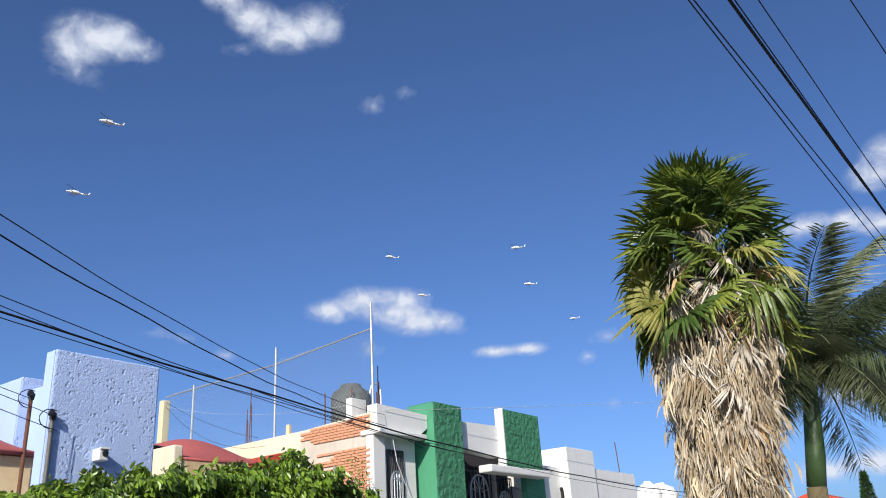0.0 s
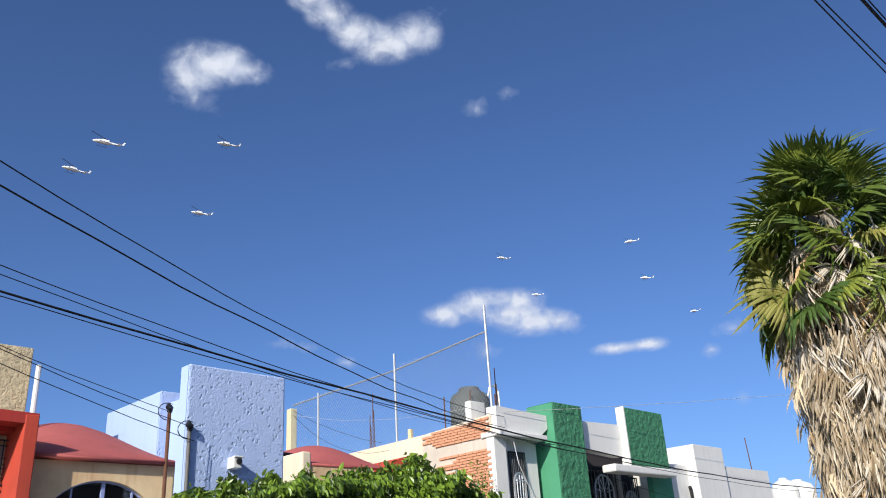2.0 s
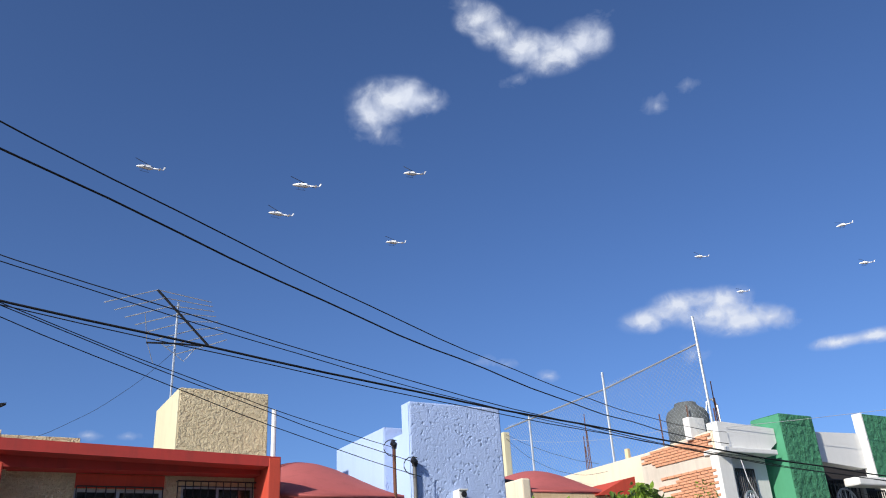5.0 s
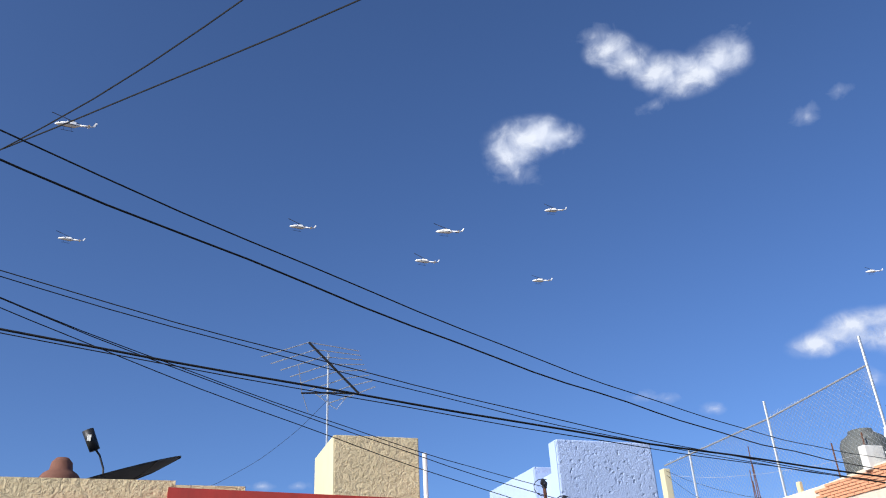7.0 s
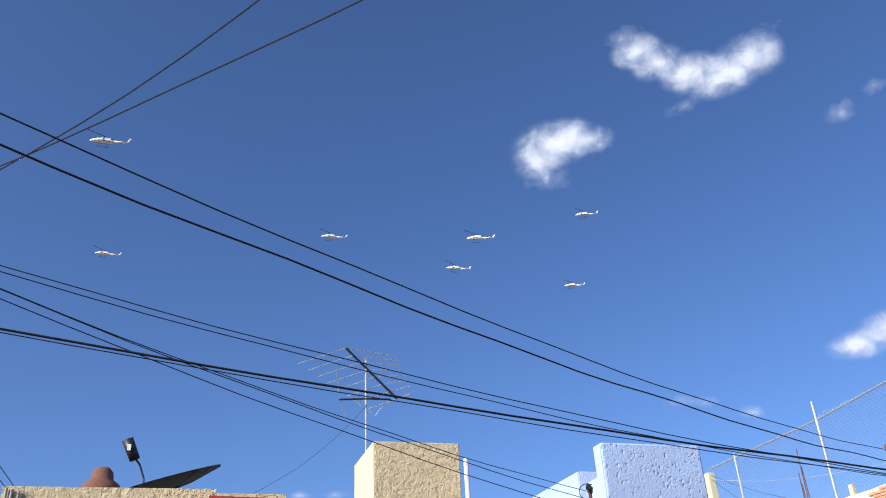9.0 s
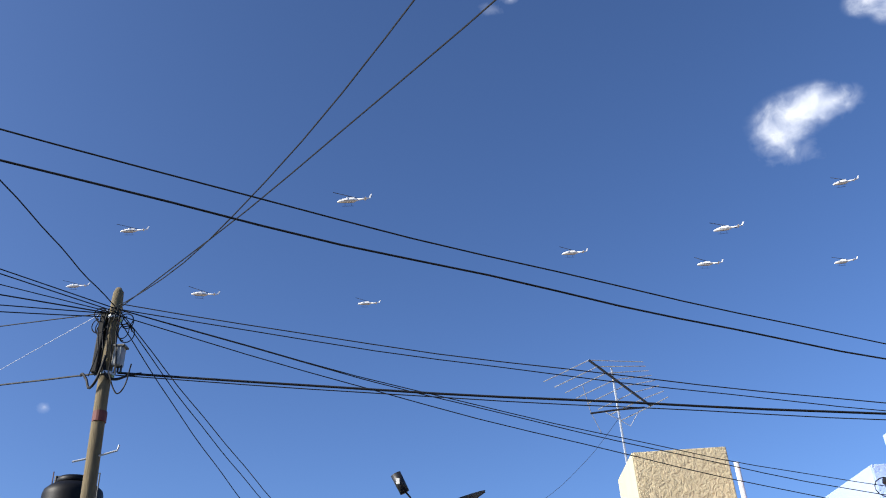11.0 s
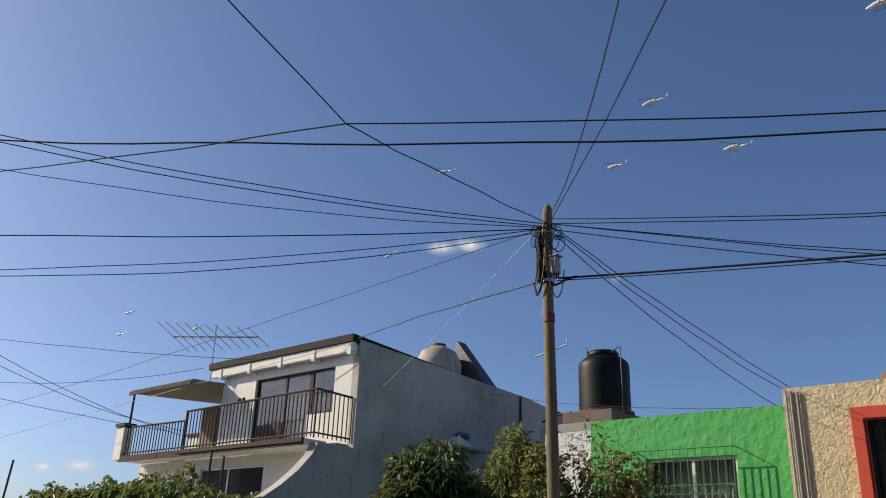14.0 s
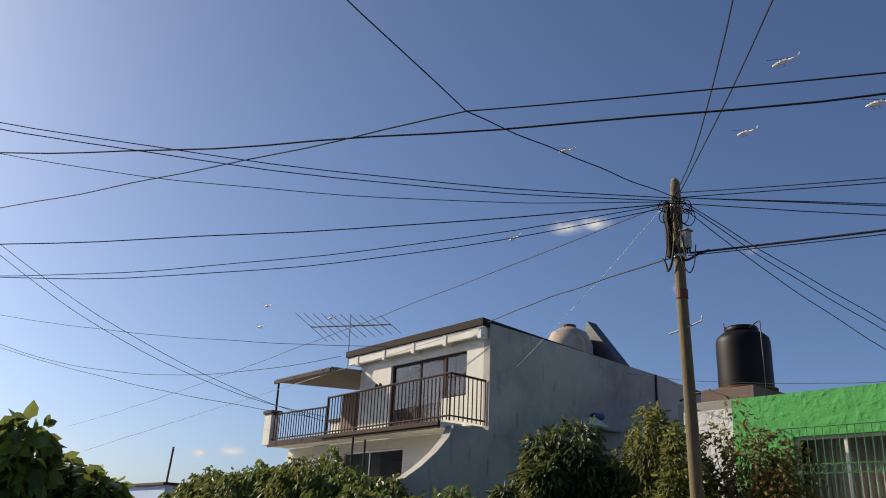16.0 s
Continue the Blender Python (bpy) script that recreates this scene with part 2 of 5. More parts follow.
def add_cyl(bm, a, b, r0, r1=None, seg=12):
    a, b = Vector(a), Vector(b)
    d = b - a
    m = Matrix.Translation((a + b) / 2) @ d.to_track_quat("Z", "Y").to_matrix().to_4x4()
    bmesh.ops.create_cone(bm, cap_ends=True, segments=seg, radius1=r0, radius2=r0 if r1 is None else r1, depth=d.length, matrix=m)
    return bm


def cyl(a, b, r0, r1=None, seg=12):
    return add_cyl(bmesh.new(), a, b, r0, r1, seg)


def revolve(profile, seg=28, centre=(0, 0, 0), ry=1.0):
    """Surface of revolution about z from (radius, height) pairs."""
    bm = bmesh.new()
    rings = []
    for r, z in profile:
        rings.append([bm.verts.new((centre[0] + r * math.cos(2 * math.pi * k / seg), centre[1] + ry * r * math.sin(2 * math.pi * k / seg), centre[2] + z)) for k in range(seg)])
    for a, b in zip(rings, rings[1:]):
        for k in range(seg):
            bm.faces.new((a[k], a[(k + 1) % seg], b[(k + 1) % seg], b[k]))
    bm.faces.new(rings[0][::-1])
    bm.faces.new(rings[-1])
    return bm


def add_tube(bm, pts, r, seg=6):
    pts = [Vector(p) for p in pts]
    rings = []
    for i, p in enumerate(pts):
        d = (pts[min(i + 1, len(pts) - 1)] - pts[max(i - 1, 0)]).normalized()
        side = d.cross(Vector((0, 0, 1)))
        side = side.normalized() if side.length > 1e-3 else Vector((1, 0, 0))
        up = side.cross(d)
        rr = r[i] if isinstance(r, (list, tuple)) else r
        rings.append([bm.verts.new(p + rr * (math.cos(2 * math.pi * k / seg) * side + math.sin(2 * math.pi * k / seg) * up)) for k in range(seg)])
    for a, b in zip(rings, rings[1:]):
        for k in range(seg):
            bm.faces.new((a[k], a[(k + 1) % seg], b[(k + 1) % seg], b[k]))
    bm.faces.new(rings[0][::-1])
    bm.faces.new(rings[-1])
    return bm


def tube(pts, r, seg=6):
    return add_tube(bmesh.new(), pts, r, seg)


def wall_with(x0, x1, y0, y1, z0, z1, holes=()):
    """A wall that stands along x, with rectangular openings (xa, xb, za, zb) cut through its thickness."""
    xs = sorted({x0, x1, *[min(max(v, x0), x1) for h in holes for v in h[:2]]})
    zs = sorted({z0, z1, *[min(max(v, z0), z1) for h in holes for v in h[2:]]})
    solid = [[not any(h[0] - 1e-6 <= (a + b) / 2 <= h[1] + 1e-6 and h[2] <= (c + d) / 2 <= h[3] for h in holes) for c, d in zip(zs, zs[1:])] for a, b in zip(xs, xs[1:])]
    bm = bmesh.new()
    seen = {}

    def v(x, y, z):
        k = (round(x, 4), round(y, 4), round(z, 4))
        if k not in seen:
            seen[k] = bm.verts.new(k)
        return seen[k]

    def ok(i, j):
        return 0 <= i < len(xs) - 1 and 0 <= j < len(zs) - 1 and solid[i][j]

    for i in range(len(xs) - 1):
        for j in range(len(zs) - 1):
            if not ok(i, j):
                continue
            a, b, c, d = xs[i], xs[i + 1], zs[j], zs[j + 1]
            bm.faces.new((v(a, y0, c), v(b, y0, c), v(b, y0, d), v(a, y0, d)))
            bm.faces.new((v(a, y1, d), v(b, y1, d), v(b, y1, c), v(a, y1, c)))
            if not ok(i - 1, j):
                bm.faces.new((v(a, y1, c), v(a, y0, c), v(a, y0, d), v(a, y1, d)))
            if not ok(i + 1, j):
                bm.faces.new((v(b, y0, c), v(b, y1, c), v(b, y1, d), v(b, y0, d)))
            if not ok(i, j - 1):
                bm.faces.new((v(a, y1, c), v(b, y1, c), v(b, y0, c), v(a, y0, c)))
            if not ok(i, j + 1):
                bm.faces.new((v(a, y0, d), v(b, y0, d), v(b, y1, d), v(a, y1, d)))
    return bm


def prism_y(profile, y0, y1):
    """A solid from an outline in x and z, drawn out along y."""
    bm = bmesh.new()
    a = [bm.verts.new((x, y0, z)) for x, z in profile]
    b = [bm.verts.new((x, y1, z)) for x, z in profile]
    n = len(a)
    bm.faces.new(a)
    bm.faces.new(b[::-1])
    for k in range(n):
        bm.faces.new((a[k], b[k], b[(k + 1) % n], a[(k + 1) % n]))
    return bm


def prism_x(profile, x0, x1):
    """A solid from an outline in y and z, drawn out along x."""
    bm = bmesh.new()
    a = [bm.verts.new((x0, y, z)) for y, z in profile]
    b = [bm.verts.new((x1, y, z)) for y, z in profile]
    n = len(a)
    bm.faces.new(a)
    bm.faces.new(b[::-1])
    for k in range(n):
        bm.faces.new((a[k], b[k], b[(k + 1) % n], a[(k + 1) % n]))
    return bm


# ---- ground ----
tagged(part("ground", box(-900, 900, -900, 900, -0.5, -0.13, 0), M_EARTH, None), "dry bare earth reaching to the horizon", "ground", kind="structure")
tagged(part("road", box(-160, 160, 2.6, 6.6, -0.126, -0.02, 0), M_ASPHALT, None), "dark worn asphalt street between kerbs", "road", kind="structure")
tagged(part("pavement", box(-160, 160, 6.6, 12.5, -0.126, 0.12, 0.02), M_PAVE, None), "grey concrete pavement with a raised kerb", "pavement", kind="structure")
tagged(part("pavement", box(-160, 160, -4.5, 2.6, -0.126, 0.0, 0.02), M_PAVE, None), "grey concrete pavement with a raised kerb", "pavement", kind="structure")
tagged(part("wall_near", box(-160, 160, -4.9, -4.5, -0.13, 2.6, 0.02), M_OFFWHITE, None), "plain off-white plastered garden wall", "wall", kind="structure")

# out of view, added so the panes mirror something darker than sky
tagged(part("wall_across_street", box(-60, 60, -12.3, -12, -0.13, 8, 0), M_CONCRETE, None), "plain grey wall, unseen, added to darken window reflections", "wall", kind="structure")

# ---- houses ----
def shell(house, x0, x1, y0, y1, top, mat, holes=(), side_mat=None, roof_z=None, t=0.2, z0=0.0):
    """Hollow house: front wall with openings, side and back walls, roof slab."""
    side_mat = side_mat or mat
    part("wall", wall_with(x0, x1, y0, y0 + t, z0, top, holes), mat, house)
    part("wall", box(x0, x0 + t, y0 + t, y1 - t, z0, top, 0), side_mat, house)
    part("wall", box(x1 - t, x1, y0 + t, y1 - t, z0, top, 0), side_mat, house)
    part("wall", box(x0, x1, y1 - t, y1, z0, top, 0), side_mat, house)
    rz = top - 0.3 if roof_z is None else roof_z
    part("roof", box(x0 + t, x1 - t, y0 + t, y1 - t, rz - 0.15, rz, 0), M_CONCRETE, house)


def window(house, x0, x1, y, z0, z1, frame_mat, bars_x=(), bars_z=(), w=0.045, depth=0.06, curtain=None):
    """A framed window in an opening: outer frame, glazing bars, one pane for each light."""
    win = part("window", wall_with(x0, x1, y, y + depth, z0, z1, [(x0 + w, x1 - w, z0 + w, z1 - w)]), frame_mat, house)
    for x in bars_x:
        part("glazing_bar", box(x - w / 2, x + w / 2, y + 0.005, y + depth - 0.005, z0 + w, z1 - w, 0.004), frame_mat, win)
    for z in bars_z:
        part("glazing_bar", box(x0 + w, x1 - w, y + 0.009, y + depth - 0.009, z - w / 2, z + w / 2, 0.004), frame_mat, win)
    xs = [x0 + w, *bars_x, x1 - w]
    zs = [z0 + w, *bars_z, z1 - w]
    for a, b in zip(xs, xs[1:]):
        for c, d in zip(zs, zs[1:]):
            part("pane", box(a + 0.003, b - 0.003, y + 0.026, y + 0.032, c + 0.003, d - 0.003, 0), M_GLASS, win, "dark reflecting glass pane").visible_shadow = False
    if curtain:
        bm = bmesh.new()
        n = 60
        row = [(curtain[0] + (curtain[1] - curtain[0]) * k / n, y + 0.32 + 0.03 * math.sin(k * 1.3)) for k in range(n + 1)]
        lo, hi = [bm.verts.new((x, yy, z0)) for x, yy in row], [bm.verts.new((x, yy, z1)) for x, yy in row]
        for k in range(n):
            bm.faces.new((lo[k], lo[k + 1], hi[k + 1], hi[k]))
        part("curtain", bm, M_CURTAIN, win, "hanging cloth curtain")
    return win


def grille(house, x0, x1, y, z0, z1, n, mat, r=0.008, rails=(), wall_y=None, name="window_grille"):
    """An iron grille: frame bars and upright bars, each its own piece."""
    g = part(name, tube([(x0, y, z0), (x1, y, z0)], r * 1.3), mat, house)
    part("rail", tube([(x0, y, z1), (x1, y, z1)], r * 1.3), mat, g)
    for z in rails:
        part("rail", tube([(x0, y, z), (x1, y, z)], r), mat, g)
    for k in range(n + 1):
        x = x0 + (x1 - x0) * k / n
        part("bar", tube([(x, y, z0), (x, y, z1)], r), mat, g)
    if wall_y:
        for x in (x0, x1):
            for z in (z0, z1):
                part("bracket", tube([(x, y, z), (x, wall_y, z)], r), mat, g)
    return g


# beige house with red-orange frames
beige = thing("house", "single-storey beige roughcast house with red-orange framed openings", "house", (0.3, 12.55, 0))
part("wall", wall_with(-3.04, -0.2, 12.55, 12.75, 0, 4.36, [(-1.95, -0.36, 1.2, 3.82)]), M_BEIGE, beige)
part("wall", box(-0.2, 0.82, 12.552, 12.75, 4.081, 4.3, 0.01), M_BEIGE, beige)
part("wall", wall_with(-0.2, 3.6, 12.9, 13.05, 0, 3.87, [(0.86, 2.1, 0.2, 3.66), (2.36, 3.5, 3.08, 3.74)]), M_BEIGE, beige)
part("wall", box(0.86, 2.1, 12.87, 12.9, 3.66, 3.86, 0), M_RED, beige, "red painted panel over the door")
part("wall", box(-3.04, -2.84, 12.75, 19.5, 0, 4.36, 0), M_BEIGE, beige)
part("wall", box(3.5, 3.68, 13.05, 19.5, 0, 4.09, 0), M_BEIGE, beige)
part("wall", box(-3.04, 3.7, 19.5, 19.7, 0, 4.3, 0), M_BEIGE, beige)
part("wall", box(-0.2, -0.05, 12.75, 12.9, 0, 3.87, 0), M_BEIGE, beige)
part("roof", box(-2.84, 3.5, 12.75, 19.5, 3.95, 4.08, 0), M_CONCRETE, beige)
part("red_beam", prism_y([(-0.3, 4.03), (3.68, 3.93), (3.68, 4.085), (-0.3, 4.19)], 12.2, 12.55), M_RED_OLD, beige, "weathered red painted concrete beam")
part("red_beam", box(-0.2, 3.68, 12.56, 13.05, 3.87, 4.08, 0), M_RED_OLD, beige, "weathered red painted roof edge")
part("red_column", box(3.49, 3.685, 12.195, 12.9, 0, 4.062, 0.015), M_RED, beige, "red-orange painted concrete column")
part("red_column", box(-0.27, -0.12, 12.3, 12.55, 0, 3.88, 0.015), M_RED, beige, "red-orange painted concrete column")
part("red_window_surround", wall_with(-2.1, -0.28, 12.42, 12.56, 1.0, 3.98, [(-1.95, -0.36, 1.2, 3.82)]), M_RED, beige, "red painted window surround")
window(beige, -1.95, -0.36, 12.62, 1.2, 3.82, M_BLACK, (-1.15,))
grille(beige, -1.9, -0.4, 12.57, 1.25, 3.78, 12, M_BLACK, 0.009)
window(beige, 0.86, 2.1, 12.95, 0.2, 3.66, M_ALU, (1.47,), (2.6,))
grille(beige, 0.88, 2.08, 12.84, 0.25, 3.68, 9, M_BLACK, 0.009)
window(beige, 2.36, 3.5, 12.95, 3.08, 3.74, M_ALU, (2.93,))
g = grille(beige, 2.28, 3.55, 12.78, 3.06, 3.78, 11, M_BLACK, 0.008, (3.14, 3.70), 12.9)
for k in range(3):
    bm = bmesh.new()
    add_tube(bm, [(3.47 + 0.04 * math.sin(a * 0.7), 12.775, 3.2 + 0.14 * k + 0.05 * math.cos(a * 0.7)) for a in range(10)], 0.006, 5)
    part("scroll", bm, M_BLACK, g, "curled iron scroll")
tower = part("roof_tower", box(2.52, 4.12, 14.2, 16.0, 4.08, 5.61, 0.02), M_BEIGE, beige, "beige roughcast stair tower on the roof")
part("side_render", box(2.505, 2.52, 14.21, 15.99, 4.08, 5.6, 0), M_BEIGE_FLAT, tower, "smooth pale cream side of the tower")
part("vent_hole", box(2.497, 2.504, 15.15, 15.27, 4.55, 4.68, 0), M_BLACK, tower, "small dark hole")
part("downpipe", tube([(4.2, 14.1, 4.1), (4.2, 14.1, 5.3)], 0.045, 10), M_WHITE, beige, "white plastic pipe")
for k, dx in enumerate((0.0, 0.07, 0.16)):
    part("conduit", tube([(-2.98 + dx, 12.52, 0.2), (-2.98 + dx, 12.52, 4.33 - 0.02 * k)], 0.018, 8), M_CONCRETE, beige, "grey electrical conduit")

# arched window house with maroon vault
def cushion_vault(x0, x1, y0, y1, z, h, rim=0.05):
    """A bulging vaulted roof that rises from a straight eave."""
    bm = bmesh.new()
    nx, ny = 22, 14
    grid = []
    for j in range(ny + 1):
        v = j / ny
        grid.append([bm.verts.new((x0 + (x1 - x0) * i / nx, y0 + (y1 - y0) * v, z + h * (math.sin(math.pi * i / nx) ** 0.65) * min(1.0, math.sin(min(1, v * 1.6) * math.pi / 2)))) for i in range(nx + 1)])
    for j in range(ny):
        for i in range(nx):
            bm.faces.new((grid[j][i], grid[j][i + 1], grid[j + 1][i + 1], grid[j + 1][i]))
    low = [[bm.verts.new((v.co.x, v.co.y, z - rim)) for v in (grid[0][0], grid[0][-1], grid[-1][-1], grid[-1][0])]][0]
    bm.faces.new(low[::-1])
    bm.faces.new([low[0], low[1]] + grid[0][::-1])
    bm.faces.new([low[2], low[3]] + grid[-1])
    bm.faces.new([low[1], low[2]] + [r[-1] for r in grid][::-1])
    bm.faces.new([low[3], low[0]] + [r[0] for r in grid])
    return bm


arch = thing("house", "cream house with maroon vaulted roof and arched blue window", "house", (4.8, 12.5, 0))
AX, AR, AZ = 4.83, 0.93, 2.42


def arch_z(x):
    u = min(1.0, abs(x - AX) / AR)
    return AZ + 0.82 * math.sqrt(max(0.0, 1 - u * u))


# facade with an arched opening cut through it
bm = bmesh.new()
hole = [(AX - AR, 2.22)] + [(AX - AR * math.cos(math.pi * k / 24), arch_z(AX - AR * math.cos(math.pi * k / 24))) for k in range(25)] + [(AX + AR, 2.22)]
strips = [(3.75, AX - AR)] + [(hole[k][0], hole[k + 1][0]) for k in range(1, 25)] + [(AX + AR, 6.1)]
for xa, xb in strips:
    if xb - xa < 1e-4:
        continue
    inside = AX - AR - 1e-4 <= xa and xb <= AX + AR + 1e-4
    bands = [((0, 0), (2.22, 2.22)), ((arch_z(xa), arch_z(xb)), (3.5, 3.5))] if inside else [((0, 0), (3.5, 3.5))]
    for (la, lb), (ha, hb) in bands:
        q = [bm.verts.new(p) for p in ((xa, 12.5, la), (xb, 12.5, lb), (xb, 12.5, hb), (xa, 12.5, ha), (xa, 12.7, la), (xb, 12.7, lb), (xb, 12.7, hb), (xa, 12.7, ha))]
        for f in ((0, 1, 2, 3), (7, 6, 5, 4), (0, 4, 5, 1), (3, 2, 6, 7)):
            bm.faces.new([q[i] for i in f])
bmesh.ops.remove_doubles(bm, verts=bm.verts, dist=0.0005)
part("wall", bm, M_CREAM, arch)
part("wall", box(3.75, 3.9, 12.7, 18.8, 0, 3.5, 0), M_CREAM, arch)
part("wall", box(5.95, 6.1, 12.7, 18.8, 0, 3.5, 0), M_CREAM, arch)
part("wall", box(3.75, 6.1, 18.8, 19, 0, 3.5, 0), M_CREAM, arch)
# dark sheet added behind the arched window to keep the room dim
part("partition", box(3.9, 5.95, 13.9, 14.0, 0, 3.36, 0), M_DARK, arch, "added dark sheet for the dim room behind the window")
part("ceiling_slab", box(3.75, 6.1, 12.7, 18.8, 3.36, 3.48, 0), M_CONCRETE, arch)
part("roof", cushion_vault(3.55, 6.15, 12.36, 16.5, 3.57, 0.92), M_MAROON, arch, "maroon painted vaulted roof", True)
part("dado", box(3.73, 5.65, 12.44, 12.5, 0, 2.19, 0.01), M_BLUE, arch, "blue roughcast lower wall")
win = part("window", tube([(x, 12.6, z) for x, z in hole] + [(AX - AR, 12.6, 2.22)], 0.026, 6), M_FRAME_BLUE, arch, "pale blue arched window frame")
for x, r in ((AX - 0.44, 0.015), (AX + 0.03, 0.03), (AX + 0.49, 0.015)):
    part("glazing_bar", box(x - r, x + r, 12.58, 12.62, 2.24, arch_z(x) - 0.01, 0.004), M_FRAME_BLUE, win)
for z in (2.49, 2.88):
    d = AR * math.sqrt(max(0, 1 - ((z - AZ) / 0.82) ** 2)) if z > AZ else AR
    part("glazing_bar", box(AX - d, AX + d, 12.585, 12.615, z - 0.014, z + 0.014, 0.004), M_FRAME_BLUE, win)
cuts = [AX - AR, AX - 0.44, AX + 0.03, AX + 0.49, AX + AR]
for xa, xb in zip(cuts, cuts[1:]):
    xs = [xa + (xb - xa) * k / 8 for k in range(9)]
    part("pane", prism_y([(xa, 2.22), (xb, 2.22)] + [(x, arch_z(x)) for x in reversed(xs)], 12.598, 12.604), M_GLASS, win, "dark window glass").visible_shadow = False

# blue house
blue = thing("house", "pale blue house with tall roughcast front slab", "house", (6.5, 11.6, 0))
part("wall", box(5.64, 7.44, 11.6, 11.86, 0, 4.97, 0.03), M_BLUE, blue, "tall blue roughcast slab")
part("wall", box(6.3, 6.62, 11.86, 13.5, 0, 4.78, 0.01), M_BLUE_FLAT, blue)
part("wall", box(6.112, 6.7, 13.5, 15.7, 0, 4.97, 0.015), M_BLUE, blue)
part("side_render", box(6.102, 6.112, 13.51, 15.69, 3.2, 4.955, 0), M_BLUE_FLAT, blue, "smooth pale blue side")
part("side_render", box(5.63, 5.64, 11.62, 11.85, 0, 4.95, 0), M_BLUE_FLAT, blue, "smooth pale blue edge")
lampbox = thing("wall_lamp", "white box floodlight fixed on the blue wall", "lamp", (6.52, 11.6, 3.4))
part("housing", box(6.38, 6.53, 11.4, 11.6, 3.36, 3.54, 0.012), M_WHITE, lampbox, "white metal housing")
part("lens", cyl((6.47, 11.405, 3.46), (6.47, 11.375, 3.46), 0.05, 0.045, 14), M_BLACK, lampbox, "dark round lens")
part("visor", box(6.375, 6.535, 11.37, 11.402, 3.52, 3.545, 0.004), M_WHITE, lampbox, "small white visor")

# service masts beside the arched window
def service_mast(x, y, z, mat, label):
    m = thing("service_mast", label, "service mast", (x, y, 0.1))
    part("pipe", tube([(x, y, 0.1), (x, y, z)], 0.03, 10), mat, m)
    part("weatherhead", tube([(x, y, z - 0.02), (x, y - 0.02, z + 0.05), (x - 0.05, y - 0.06, z + 0.07), (x - 0.09, y - 0.1, z + 0.03)], [0.045, 0.05, 0.045, 0.03], 10), M_BLACK, m, "black weatherhead")
    part("wire_loop", tube([(x - 0.05 - 0.17 * math.sin(a * 0.45), y - 0.05, z - 0.14 - 0.14 * math.cos(a * 0.45) + 0.12) for a in range(9)], 0.008, 5), M_CABLE, m, "looped black wire")
    return m


service_mast(5.74, 12.38, 4.36, M_RUST, "rusty brown steel service mast with wire loops")
service_mast(5.68, 11.56, 3.92, M_MAST, "grey steel service mast against the blue wall")

# cream house with a second vault
vault = thing("house", "cream house with a small maroon domed roof", "house", (11, 14.6, 0))
part("wall", box(9.9, 10.14, 14.57, 17.2, 0, 4.33, 0.04), M_SIDE, vault, "cream rendered parapet block")
part("wall", box(10.14, 13.1, 14.62, 20.2, 0, 4.06, 0.02), M_CREAM, vault)
part("roof", cushion_vault(10.15, 12.6, 14.6, 17.4, 4.1, 0.7), M_MAROON, vault, "maroon domed roof", True)
part("roof", prism_y([(11.9, 4.0), (13.08, 4.03), (13.08, 4.44), (12.72, 4.36)], 14.5, 15.9), M_RED, vault, "red painted sloping roof edge")
part("roof_hood", cushion_vault(9.75, 10.95, 15.6, 18.2, 4.45, 0.28), M_TANK, vault, "dark tarred roof hood", True)

# white and green house with bare brick side
white = thing("house", "white and green two-storey house with bare brick side wall", "house", (18, 13.6, 0))
part("wall", prism_x([(13.6, 0), (22.2, 0), (22.2, 5.28), (16.0, 5.31), (13.6, 5.43)], 14.9, 15.1), M_SIDE, white, "cream plastered side wall")
part("wall", box(14.86, 15.3, 13.5, 13.75, 0, 4.98, 0.012), M_WHITE, white, "white corner pillar")
part("wall", wall_with(15.3, 16.72, 13.7, 13.9, 0, 5.0, [(15.56, 16.18, 2.2, 4.55)]), M_WHITE, white)
part("wall", box(16.55, 16.98, 14.4, 14.6, 0, 5.0, 0), M_GREEN_FLAT, white)
part("wall", box(16.3, 16.5, 13.9, 22.0, 0, 5.0, 0), M_WHITE, white)
part("fascia", prism_y([(14.94, 4.99), (16.6, 4.97), (16.95, 5.2), (16.95, 5.55), (14.94, 5.62)], 13.42, 13.75), M_WHITE, white, "white concrete fascia")
part("eave", box(14.82, 16.72, 13.26, 13.9, 4.86, 4.985, 0.025), M_WHITE, white, "short projecting white lip")
part("parapet", box(14.74, 15.3, 14.1, 14.3, 5.3, 5.86, 0.025), M_WHITE, white, "white parapet block")
part("roof", box(15.1, 23.3, 14.6, 22.0, 5.0, 5.15, 0), M_CONCRETE, white)
part("wall", box(15.1, 23.3, 22.0, 22.2, 0, 5.3, 0), M_WHITE, white)
pil = part("pillar", box(16.98, 18.26, 13.2, 14.1, 0, 5.9, 0.03), M_GREEN, white, "dark green roughcast pillar")
part("side_render", box(16.966, 16.98, 13.21, 14.09, 0, 5.87, 0), M_GREEN_FLAT, pil, "smooth lighter green side")
part("fascia", prism_y([(18.26, 4.84), (20.35, 4.7), (20.62, 4.72), (20.72, 4.85), (20.6, 5.64), (18.26, 5.57)], 13.5, 13.8), M_WHITE, white, "white concrete parapet with rounded lower corner")
pan = part("panel", box(20.56, 22.64, 13.3, 13.56, 4.43, 6.14, 0.02), M_GREEN, white, "dark green roughcast panel")
part("side_render", box(20.5, 20.56, 13.29, 13.57, 4.43, 6.16, 0.006), M_WHITE, pan, "white painted edge of the panel")
